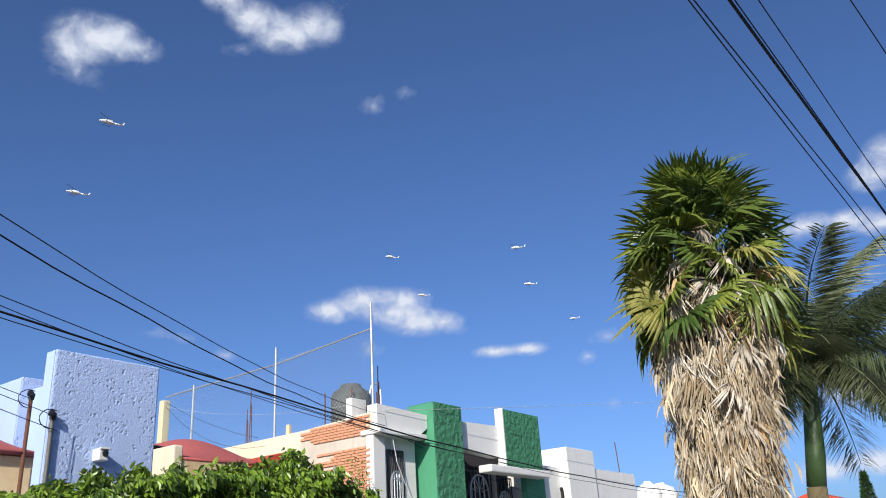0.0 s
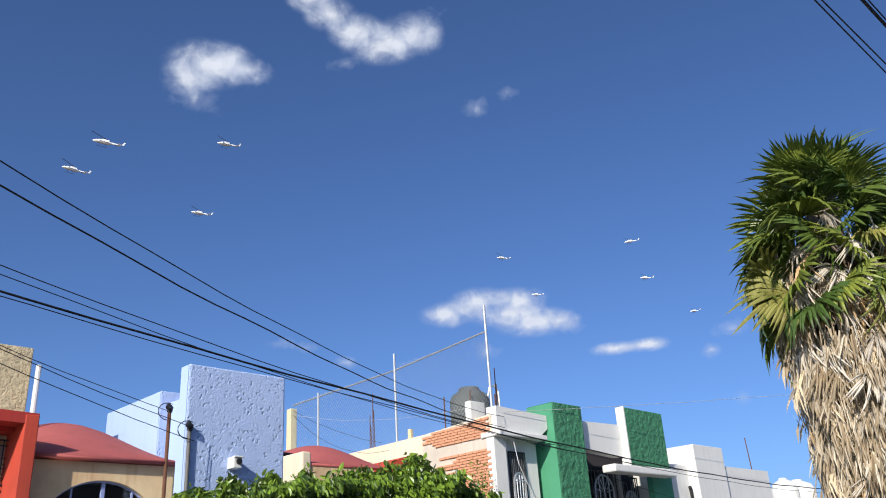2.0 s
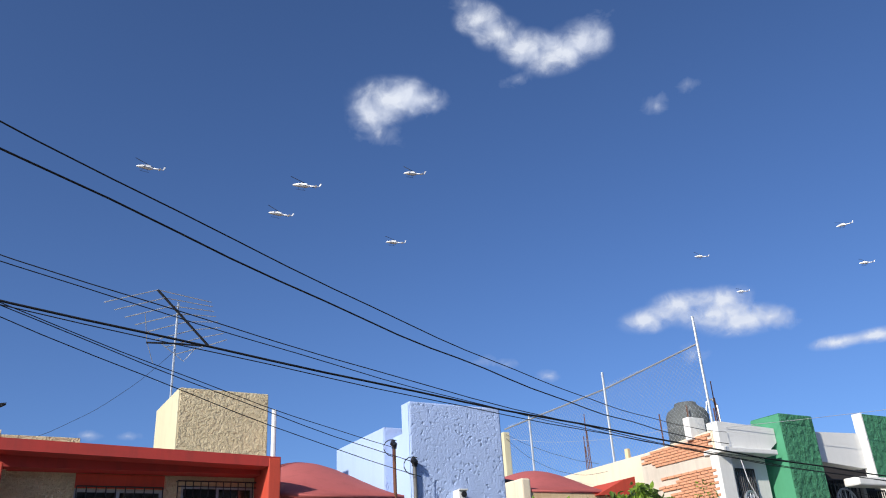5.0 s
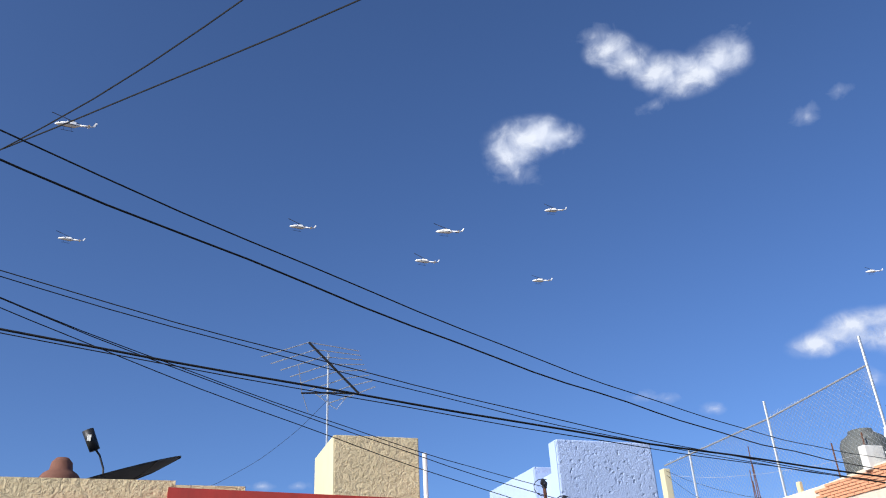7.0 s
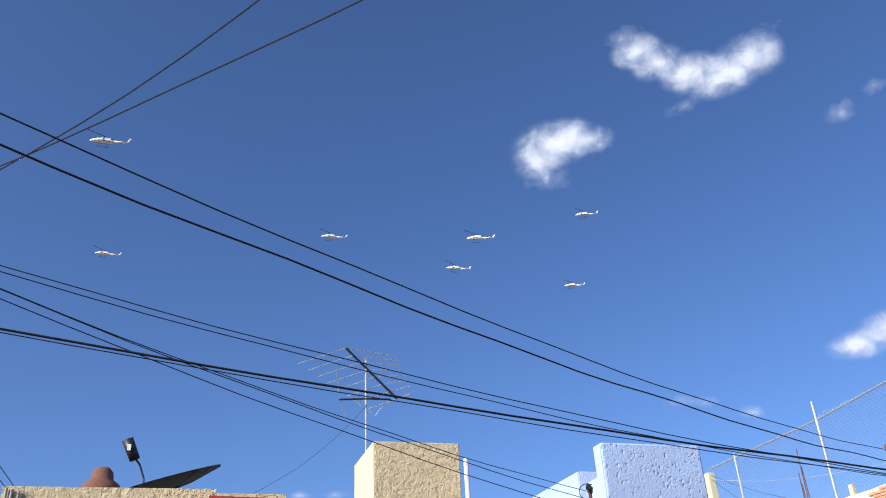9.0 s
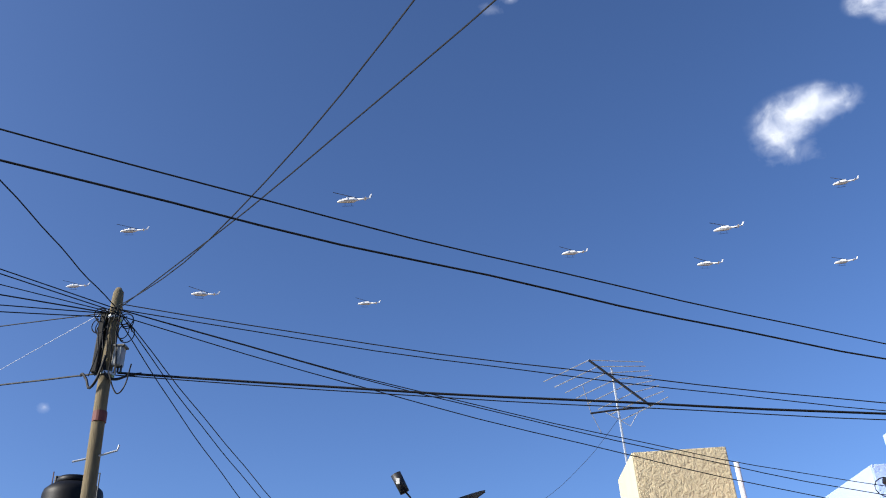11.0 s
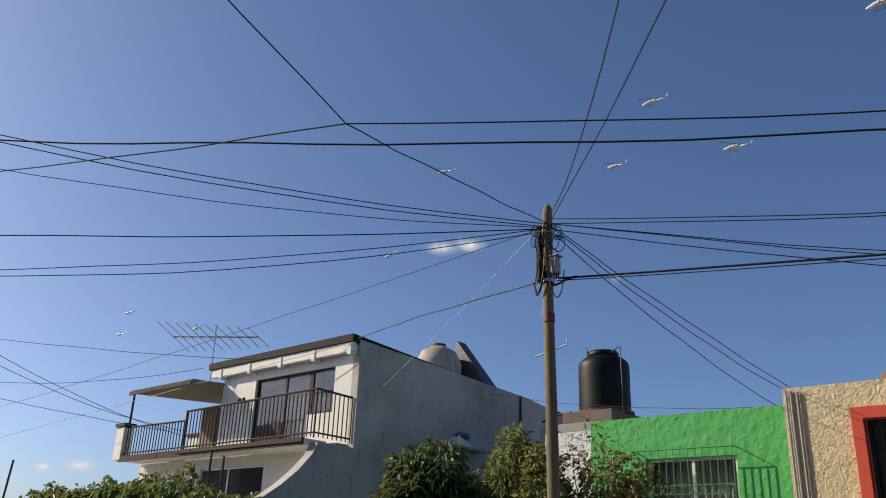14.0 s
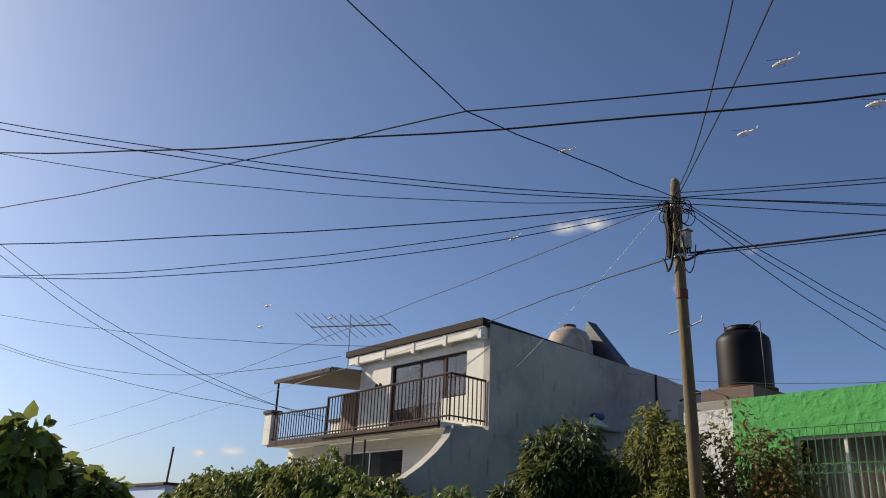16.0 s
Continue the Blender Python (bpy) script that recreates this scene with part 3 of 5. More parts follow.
part("eave", box(19.5, 22.8, 13.16, 13.62, 4.2, 4.42, 0.04), M_WHITE, white, "thick projecting white canopy slab")
part("wall", box(22.3, 23.42, 13.75, 13.95, 0, 4.3, 0), M_GREEN_FLAT, white, "green painted wall")
# shade under the canopy is put into this wall's colour
part("wall", wall_with(18.26, 22.3, 14.6, 14.8, 0, 5.0, [(19.9, 21.3, 2.3, 4.5), (21.6, 22.28, 2.3, 4.2)]), M_DARK, white, "recessed wall, coloured dark for its shade")
part("post", box(21.42, 21.56, 14.38, 14.6, 0, 4.6, 0.01), M_CONCRETE, white, "grey post between the grilles")
part("downpipe", tube([(18.5, 13.6, 2.2), (18.5, 13.6, 4.2), (18.44, 13.55, 4.3)], 0.05, 10), M_CONCRETE, white, "grey pipe beside the pillar")
part("wall", box(23.2, 23.4, 13.95, 22.0, 0, 5.0, 0), M_WHITE, white)


def arched_grille(house, x0, x1, y, z0, z1):
    g = grille(house, x0, x1, y, z0, z1, 9, M_BLACK, 0.018)
    c, r = (x0 + x1) / 2, (x1 - x0) * 0.34
    part("arch_bar", tube([(c - r, y - 0.03, z0)] + [(c - r * math.cos(math.pi * k / 12), y - 0.03, z1 - 0.75 + r * 1.1 * math.sin(math.pi * k / 12)) for k in range(13)] + [(c + r, y - 0.03, z0)], 0.03, 6), M_GALV, g, "pale arched iron bar")
    for k in (-0.5, 0.0, 0.5):
        part("arch_bar", tube([(c + k * r, y - 0.03, z0), (c + k * r, y - 0.03, z1 - 0.75 + r * 1.1 * math.sqrt(1 - k * k))], 0.016, 6), M_GALV, g)
    for k in range(7):
        a = math.pi * (k + 0.5) / 7
        p = Vector((c + r * 0.25 * math.cos(a), y - 0.035, z1 - 0.75 + r * 0.25 * math.sin(a)))
        q = Vector((c + r * math.cos(a), y - 0.035, z1 - 0.75 + r * 1.1 * math.sin(a)))
        part("ray_bar", tube([p, q], 0.012, 5), M_GALV, g)
    return g


arched_grille(white, 15.56, 16.18, 13.66, 2.2, 4.55)
window(white, 15.56, 16.18, 13.78, 2.2, 4.55, M_ALU)
arched_grille(white, 19.95, 21.35, 14.45, 2.3, 4.55)
arched_grille(white, 21.58, 22.5, 14.45, 2.3, 4.3)
window(white, 19.9, 21.3, 14.66, 2.3, 4.5, M_ALU, (20.6,), (), 0.045, 0.06, (20.0, 20.7))
window(white, 21.6, 22.28, 14.66, 2.3, 4.2, M_ALU, (), (), 0.045, 0.06, (21.6, 22.0))
part("drain_wire", tube([(15.45, 13.4, 4.95), (15.5, 13.3, 4.2), (15.9, 13.3, 3.5), (16.1, 13.35, 2.6)], 0.012, 5), M_CABLE_GREY, white, "loose hanging wire")

# plain white houses further along
white_two = thing("house", "plain white two-storey house with stepped parapet", "house", (27, 13.6, 0))
part("wall", wall_with(23.42, 24.84, 13.95, 14.15, 0, 4.75, [(23.8, 24.25, 2.2, 3.7)]), M_WHITE, white_two)
window(white_two, 23.8, 24.25, 14.0, 2.2, 3.7, M_BROWN_IRON, (24.02,))
part("wall", box(24.84, 26.82, 13.6, 14.6, 0, 5.41, 0.02), M_WHITE, white_two, "white stair tower")
part("wall", wall_with(26.82, 30.72, 13.9, 14.1, 0, 4.86, [(27.1, 29.68, 2.0, 3.5)]), M_WHITE, white_two)
window(white_two, 27.1, 29.68, 13.97, 2.0, 3.5, M_ALU, (27.85,), (), 0.06, 0.06, (27.6, 29.6))
part("wall", box(30.52, 30.72, 14.1, 20.0, 0, 4.84, 0), M_WHITE, white_two)
part("wall", box(23.42, 30.72, 20.0, 20.2, 0, 4.8, 0), M_WHITE, white_two)
part("roof", box(23.42, 30.5, 14.16, 20.0, 4.5, 4.6, 0), M_CONCRETE, white_two)
part("downpipe", tube([(24.7, 13.85, 2.0), (24.7, 13.85, 3.95), (24.62, 13.83, 4.05)], 0.06, 10), M_BLACK, white_two, "black downpipe")

domed = thing("house", "white house with a domed turret and water tanks", "house", (36, 14.5, 0))
part("wall", box(32.3, 37.0, 14.0, 20.0, 0, 2.0, 0.02), M_OFFWHITE, domed)
part("turret", revolve([(1.25, 1.9), (1.3, 2.75), (1.4, 2.8), (1.4, 2.95), (1.25, 3.0), (1.15, 3.3), (0.9, 3.65), (0.5, 3.85), (0.08, 3.93)], 28, (35.3, 14.9, 0)), M_OFFWHITE, domed, "white domed turret", True)
part("turret_window", prism_y([(34.8, 2.0), (35.45, 2.0), (35.45, 2.45), (35.3, 2.62), (35.12, 2.67), (34.95, 2.62), (34.8, 2.45)], 13.5, 13.72), M_DARK, domed, "small dark arched window")
part("wall", box(36.6, 50.0, 15.5, 24.0, 0, 3.8, 0.02), M_WHITE, domed)
part("wall", box(31.0, 36.0, 16.5, 19.5, 0, 3.6, 0.02), M_WHITE, domed)
for x, y, z, r, mat in ((38.7, 16.2, 4.5, 0.75, M_OFFWHITE), (37.2, 16.2, 4.5, 0.6, M_OFFWHITE)):
    tk = thing("water_tank", "round cream water tank on a white roof", "water tank", (x, y, 3.8), group="cream roof tanks")
    part("body", revolve([(r * 0.9, -0.65), (r, -0.3), (r, 0.15), (r * 0.8, 0.45), (r * 0.35, 0.6), (0.05, 0.62)], 24, (x, y, z)), mat, tk, smooth=True)
    part("lid", cyl((x, y, z + 0.6), (x, y, z + 0.68), r * 0.3, None, 16), M_OFFWHITE, tk, "round lid")
aer = thing("aerial", "thin rusty steel aerial mast on a roof", "aerial", (30.1, 14.2, 4.8))
part("mast", tube([(30.1, 14.2, 4.78), (30.0, 14.2, 6.1)], 0.02, 6), M_RUST, aer)

# lime green house
lime = thing("house", "single-storey lime green plastered house with barred window", "house", (-5, 12.55, 0))
shell(lime, -6.4, -3.06, 12.6, 19.0, 4.14, M_LIME, [(-5.37, -3.84, 1.9, 3.45)])
window(lime, -5.37, -3.84, 12.66, 1.9, 3.45, M_WHITE, (-4.58,), (), 0.05, 0.06, (-5.3, -3.9))
g = grille(lime, -5.5, -3.8, 12.36, 1.85, 3.55, 14, simple("green_painted_iron", (0.06, 0.22, 0.09), 0.5, 0.2), 0.008, (3.0, 2.86), 12.6)
for k in range(10):
    x = -5.38 + 0.165 * k
    part("ring", tube([(x + 0.075 * math.cos(a * math.pi / 8), 12.355, 2.93 + 0.07 * math.sin(a * math.pi / 8)) for a in range(17)], 0.007, 5), g.data.materials[0], g, "iron ring")
part("wall", box(-7.4, -6.4, 12.66, 12.86, 0, 4.0, 0.01), stucco("whitewashed_roughcast", (0.70, 0.70, 0.68), 12, 0.03, 0.8, 0.3), lime, "whitewashed low wall")
part("back_room", box(-9.15, -7.6, 15.0, 19.0, 0, 4.6, 0.01), M_CONCRETE, lime, "bare concrete back room")
stand = thing("tank_stand", "bare concrete block stand under the black tank", "tank stand", (-8.35, 16.3, 4.6))
part("block", box(-8.95, -7.7, 15.6, 17.0, 4.6, 4.96, 0.01), plaster("reddish_concrete", (0.17, 0.12, 0.10), 0.4), stand)

tank = thing("water_tank", "black plastic water tank on a concrete stand", "water tank", (-8.32, 16.3, 4.96))
TC = (-8.27, 16.3, 0)
part("body", revolve([(0.55, 4.96), (0.575, 5.0), (0.575, 5.05), (0.578, 5.3), (0.572, 5.5), (0.578, 5.7), (0.575, 6.0), (0.572, 6.06), (0.55, 6.14), (0.45, 6.23), (0.33, 6.28), (0.32, 6.29)], 40, TC), M_TANK, tank, smooth=True)
part("lid", revolve([(0.33, 6.27), (0.35, 6.29), (0.35, 6.36), (0.32, 6.4), (0.1, 6.41)], 28, TC), M_TANK, tank, "black screw lid", True)
part("base_ring", revolve([(0.63, 4.955), (0.65, 4.97), (0.65, 5.01), (0.58, 5.03)], 32, TC), M_RUST, tank, "rusty base ring")
part("vent_pipe", tube([(-7.98, 16.1, 6.3), (-7.72, 16.0, 6.38), (-7.6, 15.9, 6.36), (-7.58, 15.88, 5.6), (-7.58, 15.88, 4.9)], 0.014, 6), M_BLACK, tank, "thin black pipe")
part("valve", add_cyl(cyl((-8.62, 16.2, 6.25), (-8.62, 16.2, 6.44), 0.035), (-8.62, 16.2, 6.42), (-8.5, 16.2, 6.42), 0.025), M_BLACK, tank, "black float valve")
part("inlet_pipe", tube([(-8.9, 15.9, 5.02), (-9.25, 15.9, 4.98), (-9.7, 15.9, 4.86)], 0.028, 8), M_BLACK, tank, "black inlet pipe")
rod = thing("steel_rod", "thin upright steel rod beside the tank", "rod", (-9.05, 16.9, 4.6))
part("shaft", tube([(-9.05, 16.9, 4.6), (-9.07, 16.9, 6.75)], 0.012, 5), M_RUST, rod)

# grey house with balcony
grey = thing("house", "two-storey grey cement house with white balcony front", "house", (-14, 11.8, 0))
part("wall", prism_x([(11.8, 0), (11.8, 6.2), (14.3, 6.1), (16.6, 5.99), (18.0, 5.93), (20.3, 5.6), (20.3, 0)], -11.8, -11.6), M_GREY, grey, "stained grey cement side wall")
part("wall", prism_x([(11.8, 3.9), (10.86, 3.9), (10.72, 3.64), (10.43, 3.33), (10.05, 3.02), (9.62, 2.74), (9.1, 2.2), (8.8, 1.2), (8.75, 0.13), (11.8, 0.13)], -11.85, -11.601), M_GREY, grey, "flared grey buttress wall")
part("wall", wall_with(-16.6, -11.8, 11.8, 12.0, 3.98, 6.05, [(-15.24, -13.2, 3.98, 5.72), (-13.2, -12.36, 4.71, 5.72)]), M_OFFWHITE, grey, "off-white upper front wall")
part("wall", wall_with(-19.2, -11.85, 11.3, 11.5, 0, 3.84, [(-16.4, -13.9, 2.0, 3.62)]), M_OFFWHITE, grey, "off-white lower front wall")
part("wall", box(-16.6, -16.4, 12.0, 20.3, 3.98, 6.0, 0), M_OFFWHITE, grey)
part("wall", box(-16.6, -11.8, 20.1, 20.3, 0, 5.6, 0), M_GREY, grey)
part("floor_slab", box(-19.2, -11.8, 11.5, 20.0, 3.84, 3.98, 0), M_CONCRETE, grey)
part("wall", box(-19.2, -19.0, 11.5, 20.0, 0, 3.84, 0), M_OFFWHITE, grey)
window(grey, -15.24, -13.2, 11.86, 3.98, 5.72, M_BROWN_IRON, (-14.12,), (), 0.06, 0.06, (-14.5, -13.25))
window(grey, -13.2, -12.36, 11.86, 4.71, 5.72, M_BROWN_IRON, (), (5.2,), 0.05, 0.06, (-13.15, -12.4))
part("door_panel", box(-15.12, -14.14, 11.845, 11.885, 4.0, 4.62, 0.01), M_BROWN_IRON, grey, "brown lower door panel")
window(grey, -16.4, -13.9, 11.36, 2.0, 3.62, M_ALU, (-15.3,), (), 0.045, 0.06, (-16.3, -15.3))
part("roof", prism_x([(11.58, 6.14), (11.58, 6.3), (20.3, 5.75), (20.3, 5.6)], -17.05, -11.62), simple("brown_roof_tile", (0.024, 0.013, 0.010), 0.9, 0, 0.3, 9, 0.5), grey, "brown tiled roof edge")
part("fascia", box(-16.95, -11.64, 11.62, 11.72, 5.92, 6.13, 0.01), M_OFFWHITE, grey, "off-white fascia board")
for k in range(5):
    part("beam_end", box(-16.6 + 1.2 * k, -16.48 + 1.2 * k, 11.6, 11.8, 5.86, 6.1, 0.008), M_OFFWHITE, grey, "rafter end")
BAL = part("balcony", box(-19.2, -11.86, 10.7, 11.3, 3.86, 3.98, 0.01), M_OFFWHITE, grey, "concrete balcony floor")
part("edge_strip", box(-19.22, -11.86, 10.67, 10.7, 3.84, 3.99, 0.006), M_BROWN_IRON, BAL, "brown tiled balcony edge")
rail = part("balcony_railing", tube([(-16.36, 10.74, 4.9), (-11.62, 10.74, 4.95), (-11.7, 11.78, 4.94)], 0.026, 6), M_BROWN_IRON, grey, "dark brown iron railing")
part("rail", tube([(-16.36, 10.74, 4.06), (-11.62, 10.74, 4.08), (-11.7, 11.78, 4.08)], 0.02, 6), M_BROWN_IRON, rail)
part("rail", tube([(-19.12, 10.74, 4.72), (-16.36, 10.74, 4.68)], 0.024, 6), M_BROWN_IRON, rail, "lower rail of the terrace end")
part("rail", tube([(-19.12, 10.74, 4.06), (-16.36, 10.74, 4.06)], 0.018, 6), M_BROWN_IRON, rail)
part("rail_post", tube([(-16.36, 10.74, 3.98), (-16.36, 10.74, 4.93)], 0.025, 6), M_BROWN_IRON, rail)
part("rail_post", tube([(-11.62, 10.74, 3.98), (-11.62, 10.74, 4.97)], 0.02, 6), M_BROWN_IRON, rail)
for k in range(57):
    x = -19.05 + 0.131 * k
    part("baluster", tube([(x, 10.74, 4.0), (x, 10.74, 4.9 if x > -16.36 else 4.7)], 0.014, 5), M_BROWN_IRON, rail)
for k in range(8):
    y = 10.87 + 0.13 * k
    part("baluster", tube([(-11.63 - 0.01 * k, y, 4.0), (-11.63 - 0.01 * k, y, 4.94)], 0.014, 5), M_BROWN_IRON, rail)
part("end_post", box(-19.5, -19.12, 10.66, 10.9, 3.9, 4.74, 0.01), M_OFFWHITE, grey, "rendered end post")
part("post_cap", box(-19.55, -19.06, 10.62, 10.96, 4.74, 4.83, 0.01), M_BROWN_IRON, grey, "brown cap")
part("parapet", box(-19.2, -16.6, 12.6, 12.75, 3.98, 4.72, 0.01), M_OFFWHITE, grey, "low terrace wall")
part("parapet_cap", box(-19.26, -16.6, 12.55, 12.8, 4.72, 4.8, 0.01), M_BROWN_IRON, grey, "brown tiled cap of the terrace wall")
part("edge_strip_step", box(-16.4, -11.86, 10.64, 10.67, 3.9, 3.99, 0.006), M_BROWN_IRON, BAL, "brown tiled upper edge")
part("terrace_cupboard", box(-17.9, -17.2, 12.1, 12.58, 3.98, 5.3, 0.015), simple("brown_board", (0.17, 0.10, 0.06), 0.7), grey, "brown board cupboard on the terrace")
por = part("porch_roof", prism_x([(10.85, 5.66), (10.85, 5.70), (13.6, 5.86), (13.6, 5.82)], -19.5, -16.55), simple("weathered_sheet_roof", (0.20, 0.18, 0.15), 0.8, 0, 0.4, 6), grey, "corrugated porch roof")
for k in range(20):
    x = -19.45 + 0.15 * k
    part("corrugation", tube([(x, 10.86, 5.71), (x, 13.6, 5.87)], 0.03, 5), M_CONCRETE, por)
part("porch_beam", box(-19.5, -16.55, 10.82, 10.85, 5.60, 5.70, 0.004), M_BROWN_IRON, por, "brown edge beam")
for x, y in ((-19.35, 10.9), (-17.6, 12.9)):
    part("porch_post", tube([(x, y, 3.98), (x, y, 5.68)], 0.03, 8), M_BROWN_IRON, grey, "thin steel porch post")
for k, dx in enumerate((0.0, 0.1)):
    part("wall_lantern", revolve([(0.03, 0.0), (0.05, 0.04), (0.04, 0.1), (0.01, 0.13)], 8, (-15.75 + dx * 1.6, 11.74, 5.2)), M_BROWN_IRON, grey, "small brown wall ornament")
part("downpipe", tube([(-11.57, 17.6, 3.0), (-11.57, 17.6, 5.93)], 0.03, 8), M_BLACK, grey, "dark downpipe on the side wall")
dish_base = thing("roof_tank", "old stained beehive water tank on the roof", "water tank", (-14.25, 17.3, 5.9))
part("body", revolve([(0.55, 5.9), (0.68, 6.4), (0.66, 7.0), (0.5, 7.35), (0.22, 7.5), (0.05, 7.52)], 24, (-14.1, 17.1, 0)), plaster("stained_cement", (0.5, 0.44, 0.36), 0.7, (0.18, 0.10, 0.07)), dish_base, smooth=True)
part("lid", cyl((-14.1, 17.1, 7.45), (-14.1, 17.1, 7.58), 0.2, None, 14), M_RUST, dish_base, "rusty lid")
sky_light = thing("roof_gable", "dark sheet-metal gable on the roof", "roof gable", (-13.0, 18.2, 5.8))
part("sheet", prism_y([(-14.5, 5.8), (-12.7, 5.8), (-12.75, 6.35), (-13.95, 7.8)], 17.7, 18.1), simple("dark_sheet_metal", (0.10, 0.10, 0.11), 0.45, 0.5, 0.25, 8), sky_light)
bag = thing("plastic_bag", "white and blue plastic sack caught on the grey wall ledge", "sack", (-11.45, 14.9, 4.35))
part("sheet", prism_x([(14.55, 4.33), (14.75, 4.47), (14.95, 4.53), (15.2, 4.45), (15.5, 4.33)], -11.6, -11.4), M_WHITE, bag, "white plastic")
part("bundle", box(-11.58, -11.4, 15.0, 15.35, 4.5, 4.64, 0.05), simple("blue_plastic", (0.03, 0.06, 0.22), 0.5), bag, "blue plastic bundle")
part("ledge", box(-11.6, -11.36, 14.4, 16.0, 4.26, 4.33, 0.01), M_GREY, grey, "cement ledge")
for x, z in ((-14.9, 3.9), (-14.4, 3.75)):
    part("service_pipe", tube([(x, 10.6, 0.13), (x, 10.6, z)], 0.025, 8), M_BLACK, grey, "black service pipe")

far_house = thing("house", "low pale blue-white house far down the street", "house", (-48, 18, 0))
part("wall", box(-56, -44.8, 18.0, 25.0, 0, 3.85, 0.02), M_BLUE_FLAT, far_house)
part("roof", box(-56.2, -44.6, 17.8, 25.2, 3.85, 4.0, 0.02), M_BROWN_IRON, far_house, "dark roof edge")
part("fence_post", tube([(-44.7, 18.0, 3.9), (-44.4, 18.0, 5.9)], 0.06, 6), M_RUST, far_house)

# ---- roof fence, antennas, dish ----
fence = thing("roof_fence", "galvanised chain-link fence along a flat roof edge", "fence", (15.0, 17.5, 5.28))
FX = 14.96
for y, z0, z1 in ((13.56, 0.12, 8.32), (17.2, 5.28, 7.85), (20.9, 5.28, 7.45)):
    part("post", tube([(FX, y, z0), (FX, y, z1)], 0.035, 8), M_GALV, fence)
part("rail", tube([(FX, 13.56, 7.6), (FX, 17.2, 7.36), (FX, 22.3, 7.3)], 0.025, 8), M_GALV, fence)
bm = bmesh.new()
step = 0.13
for k in range(-24, 74):
    for s in (1, -1):
        y0 = 13.6 + k * step
        pts = []
        for j in range(19):
            y, z = y0 + s * j * step + (0 if s > 0 else 2.34), 5.3 + j * step
            if 13.58 < y < 22.3 and z < 7.58 - 0.02 * (y - 13.6):
                pts.append((FX, y, z))
        if len(pts) > 1:
            add_tube(bm, [pts[0], pts[-1]], 0.0025, 3)
tagged(part("chain_link", bm, M_GALV, fence, "fine wire mesh"), kind="stuff")
post = thing("concrete_post", "weathered yellowish concrete post on a roof", "post", (14.96, 22.4, 5.2))
part("shaft", box(14.85, 15.1, 22.25, 22.5, 5.2, 7.2, 0.02), M_BEIGE_FLAT, post)
for x, y, h in ((15.0, 18.3, 1.6), (15.05, 18.5, 1.0), (15.15, 13.75, 1.7), (15.3, 13.7, 1.4)):
    rb = thing("rebar", "thin rusty reinforcing rods standing on the roof", "rebar", (x, y, 5.28), group="roof rebars")
    part("rod", tube([(x, y, 5.0), (x + 0.03, y, 5.3 + h)], 0.014, 5), M_RUST, rb)
    part("rod", tube([(x + 0.08, y, 5.0), (x + 0.05, y, 5.3 + h * 0.7)], 0.014, 5), M_RUST, rb)
stub = thing("roof_stub", "short cream masonry stub on the roof edge", "stub", (15.0, 16.7, 5.28))
part("block", box(14.95, 15.05, 16.62, 16.74, 5.3, 5.58, 0.01), M_CREAM, stub)
old_tank = thing("water_tank", "old grey water tank in an iron cage on the roof", "water tank", (15.8, 15.1, 5.15))
part("body", revolve([(0.52, 5.15), (0.55, 5.3), (0.55, 6.15), (0.48, 6.3), (0.3, 6.42), (0.28, 6.5), (0.1, 6.52)], 28, (15.8, 15.1, 0)), M_TANK_GREY, old_tank, smooth=True)
for k in range(4):
    a = math.pi / 4 + k * math.pi / 2
    part("cage_bar", tube([(15.8 + 0.7 * math.cos(a), 15.1 + 0.7 * math.sin(a), 5.15), (15.8 + 0.7 * math.cos(a), 15.1 + 0.7 * math.sin(a), 6.3)], 0.02, 5), M_RUST, old_tank)
part("pipe_hoop", tube([(16.2, 14.8, 6.2), (16.25, 14.75, 6.5), (16.4, 14.7, 6.58), (16.5, 14.65, 6.4), (16.5, 14.65, 5.2)], 0.03, 6), M_GALV, old_tank, "bent pale pipe")


def yagi(name_label, base, top, boom_a, boom_b, n, length, axis, mat):
    """A roof aerial: mast, boom, cross elements."""
    ob = thing("tv_antenna", name_label, "antenna", base)
    part("mast", tube([base, top], 0.02, 6), M_GALV, ob)
    part("boom", tube([boom_a, boom_b], 0.022, 6), mat, ob)
    a, b, ax = Vector(boom_a), Vector(boom_b), Vector(axis)
    for k in range(n):
        p = a.lerp(b, k / (n - 1))
        h = length * (0.5 - 0.22 * k / (n - 1))
        part("element", tube([p - ax * h, p + ax * h], 0.011, 4), M_GALV, ob)
    return ob


ant = thing("tv_antenna", "large galvanised television antenna on the roof tower", "antenna", (2.6, 15.3, 5.6))
part("mast", tube([(2.6, 15.3, 5.6), (2.6, 15.3, 7.6)], 0.022, 6), M_GALV, ant)
BA, BB = Vector((2.17, 15.2, 7.76)), Vector((3.24, 15.35, 6.8))
part("boom", tube([BA, BB], 0.024, 6), M_BLACK, ant)
for k in range(8):
    p = BA.lerp(BB, k / 7)
    s = 1 - 0.05 * k
    part("element", tube([p, p + Vector((-0.92, 0.15, -0.33)) * s], 0.010, 4), M_GALV, ant)
    part("element", tube([p, p + Vector((1.08 - 0.07 * k, 0.15, -0.05 + 0.05 * k)) * s], 0.010, 4), M_GALV, ant)
part("boom", tube([(2.05, 15.2, 6.68), (2.6, 15.2, 6.72), (3.1, 15.3, 6.76)], 0.02, 5), M_BLACK, ant)
part("dipole", tube([(1.98, 15.2, 7.25), (2.06, 15.2, 6.7), (2.2, 15.2, 6.3)], 0.006, 4), M_MAST, ant)
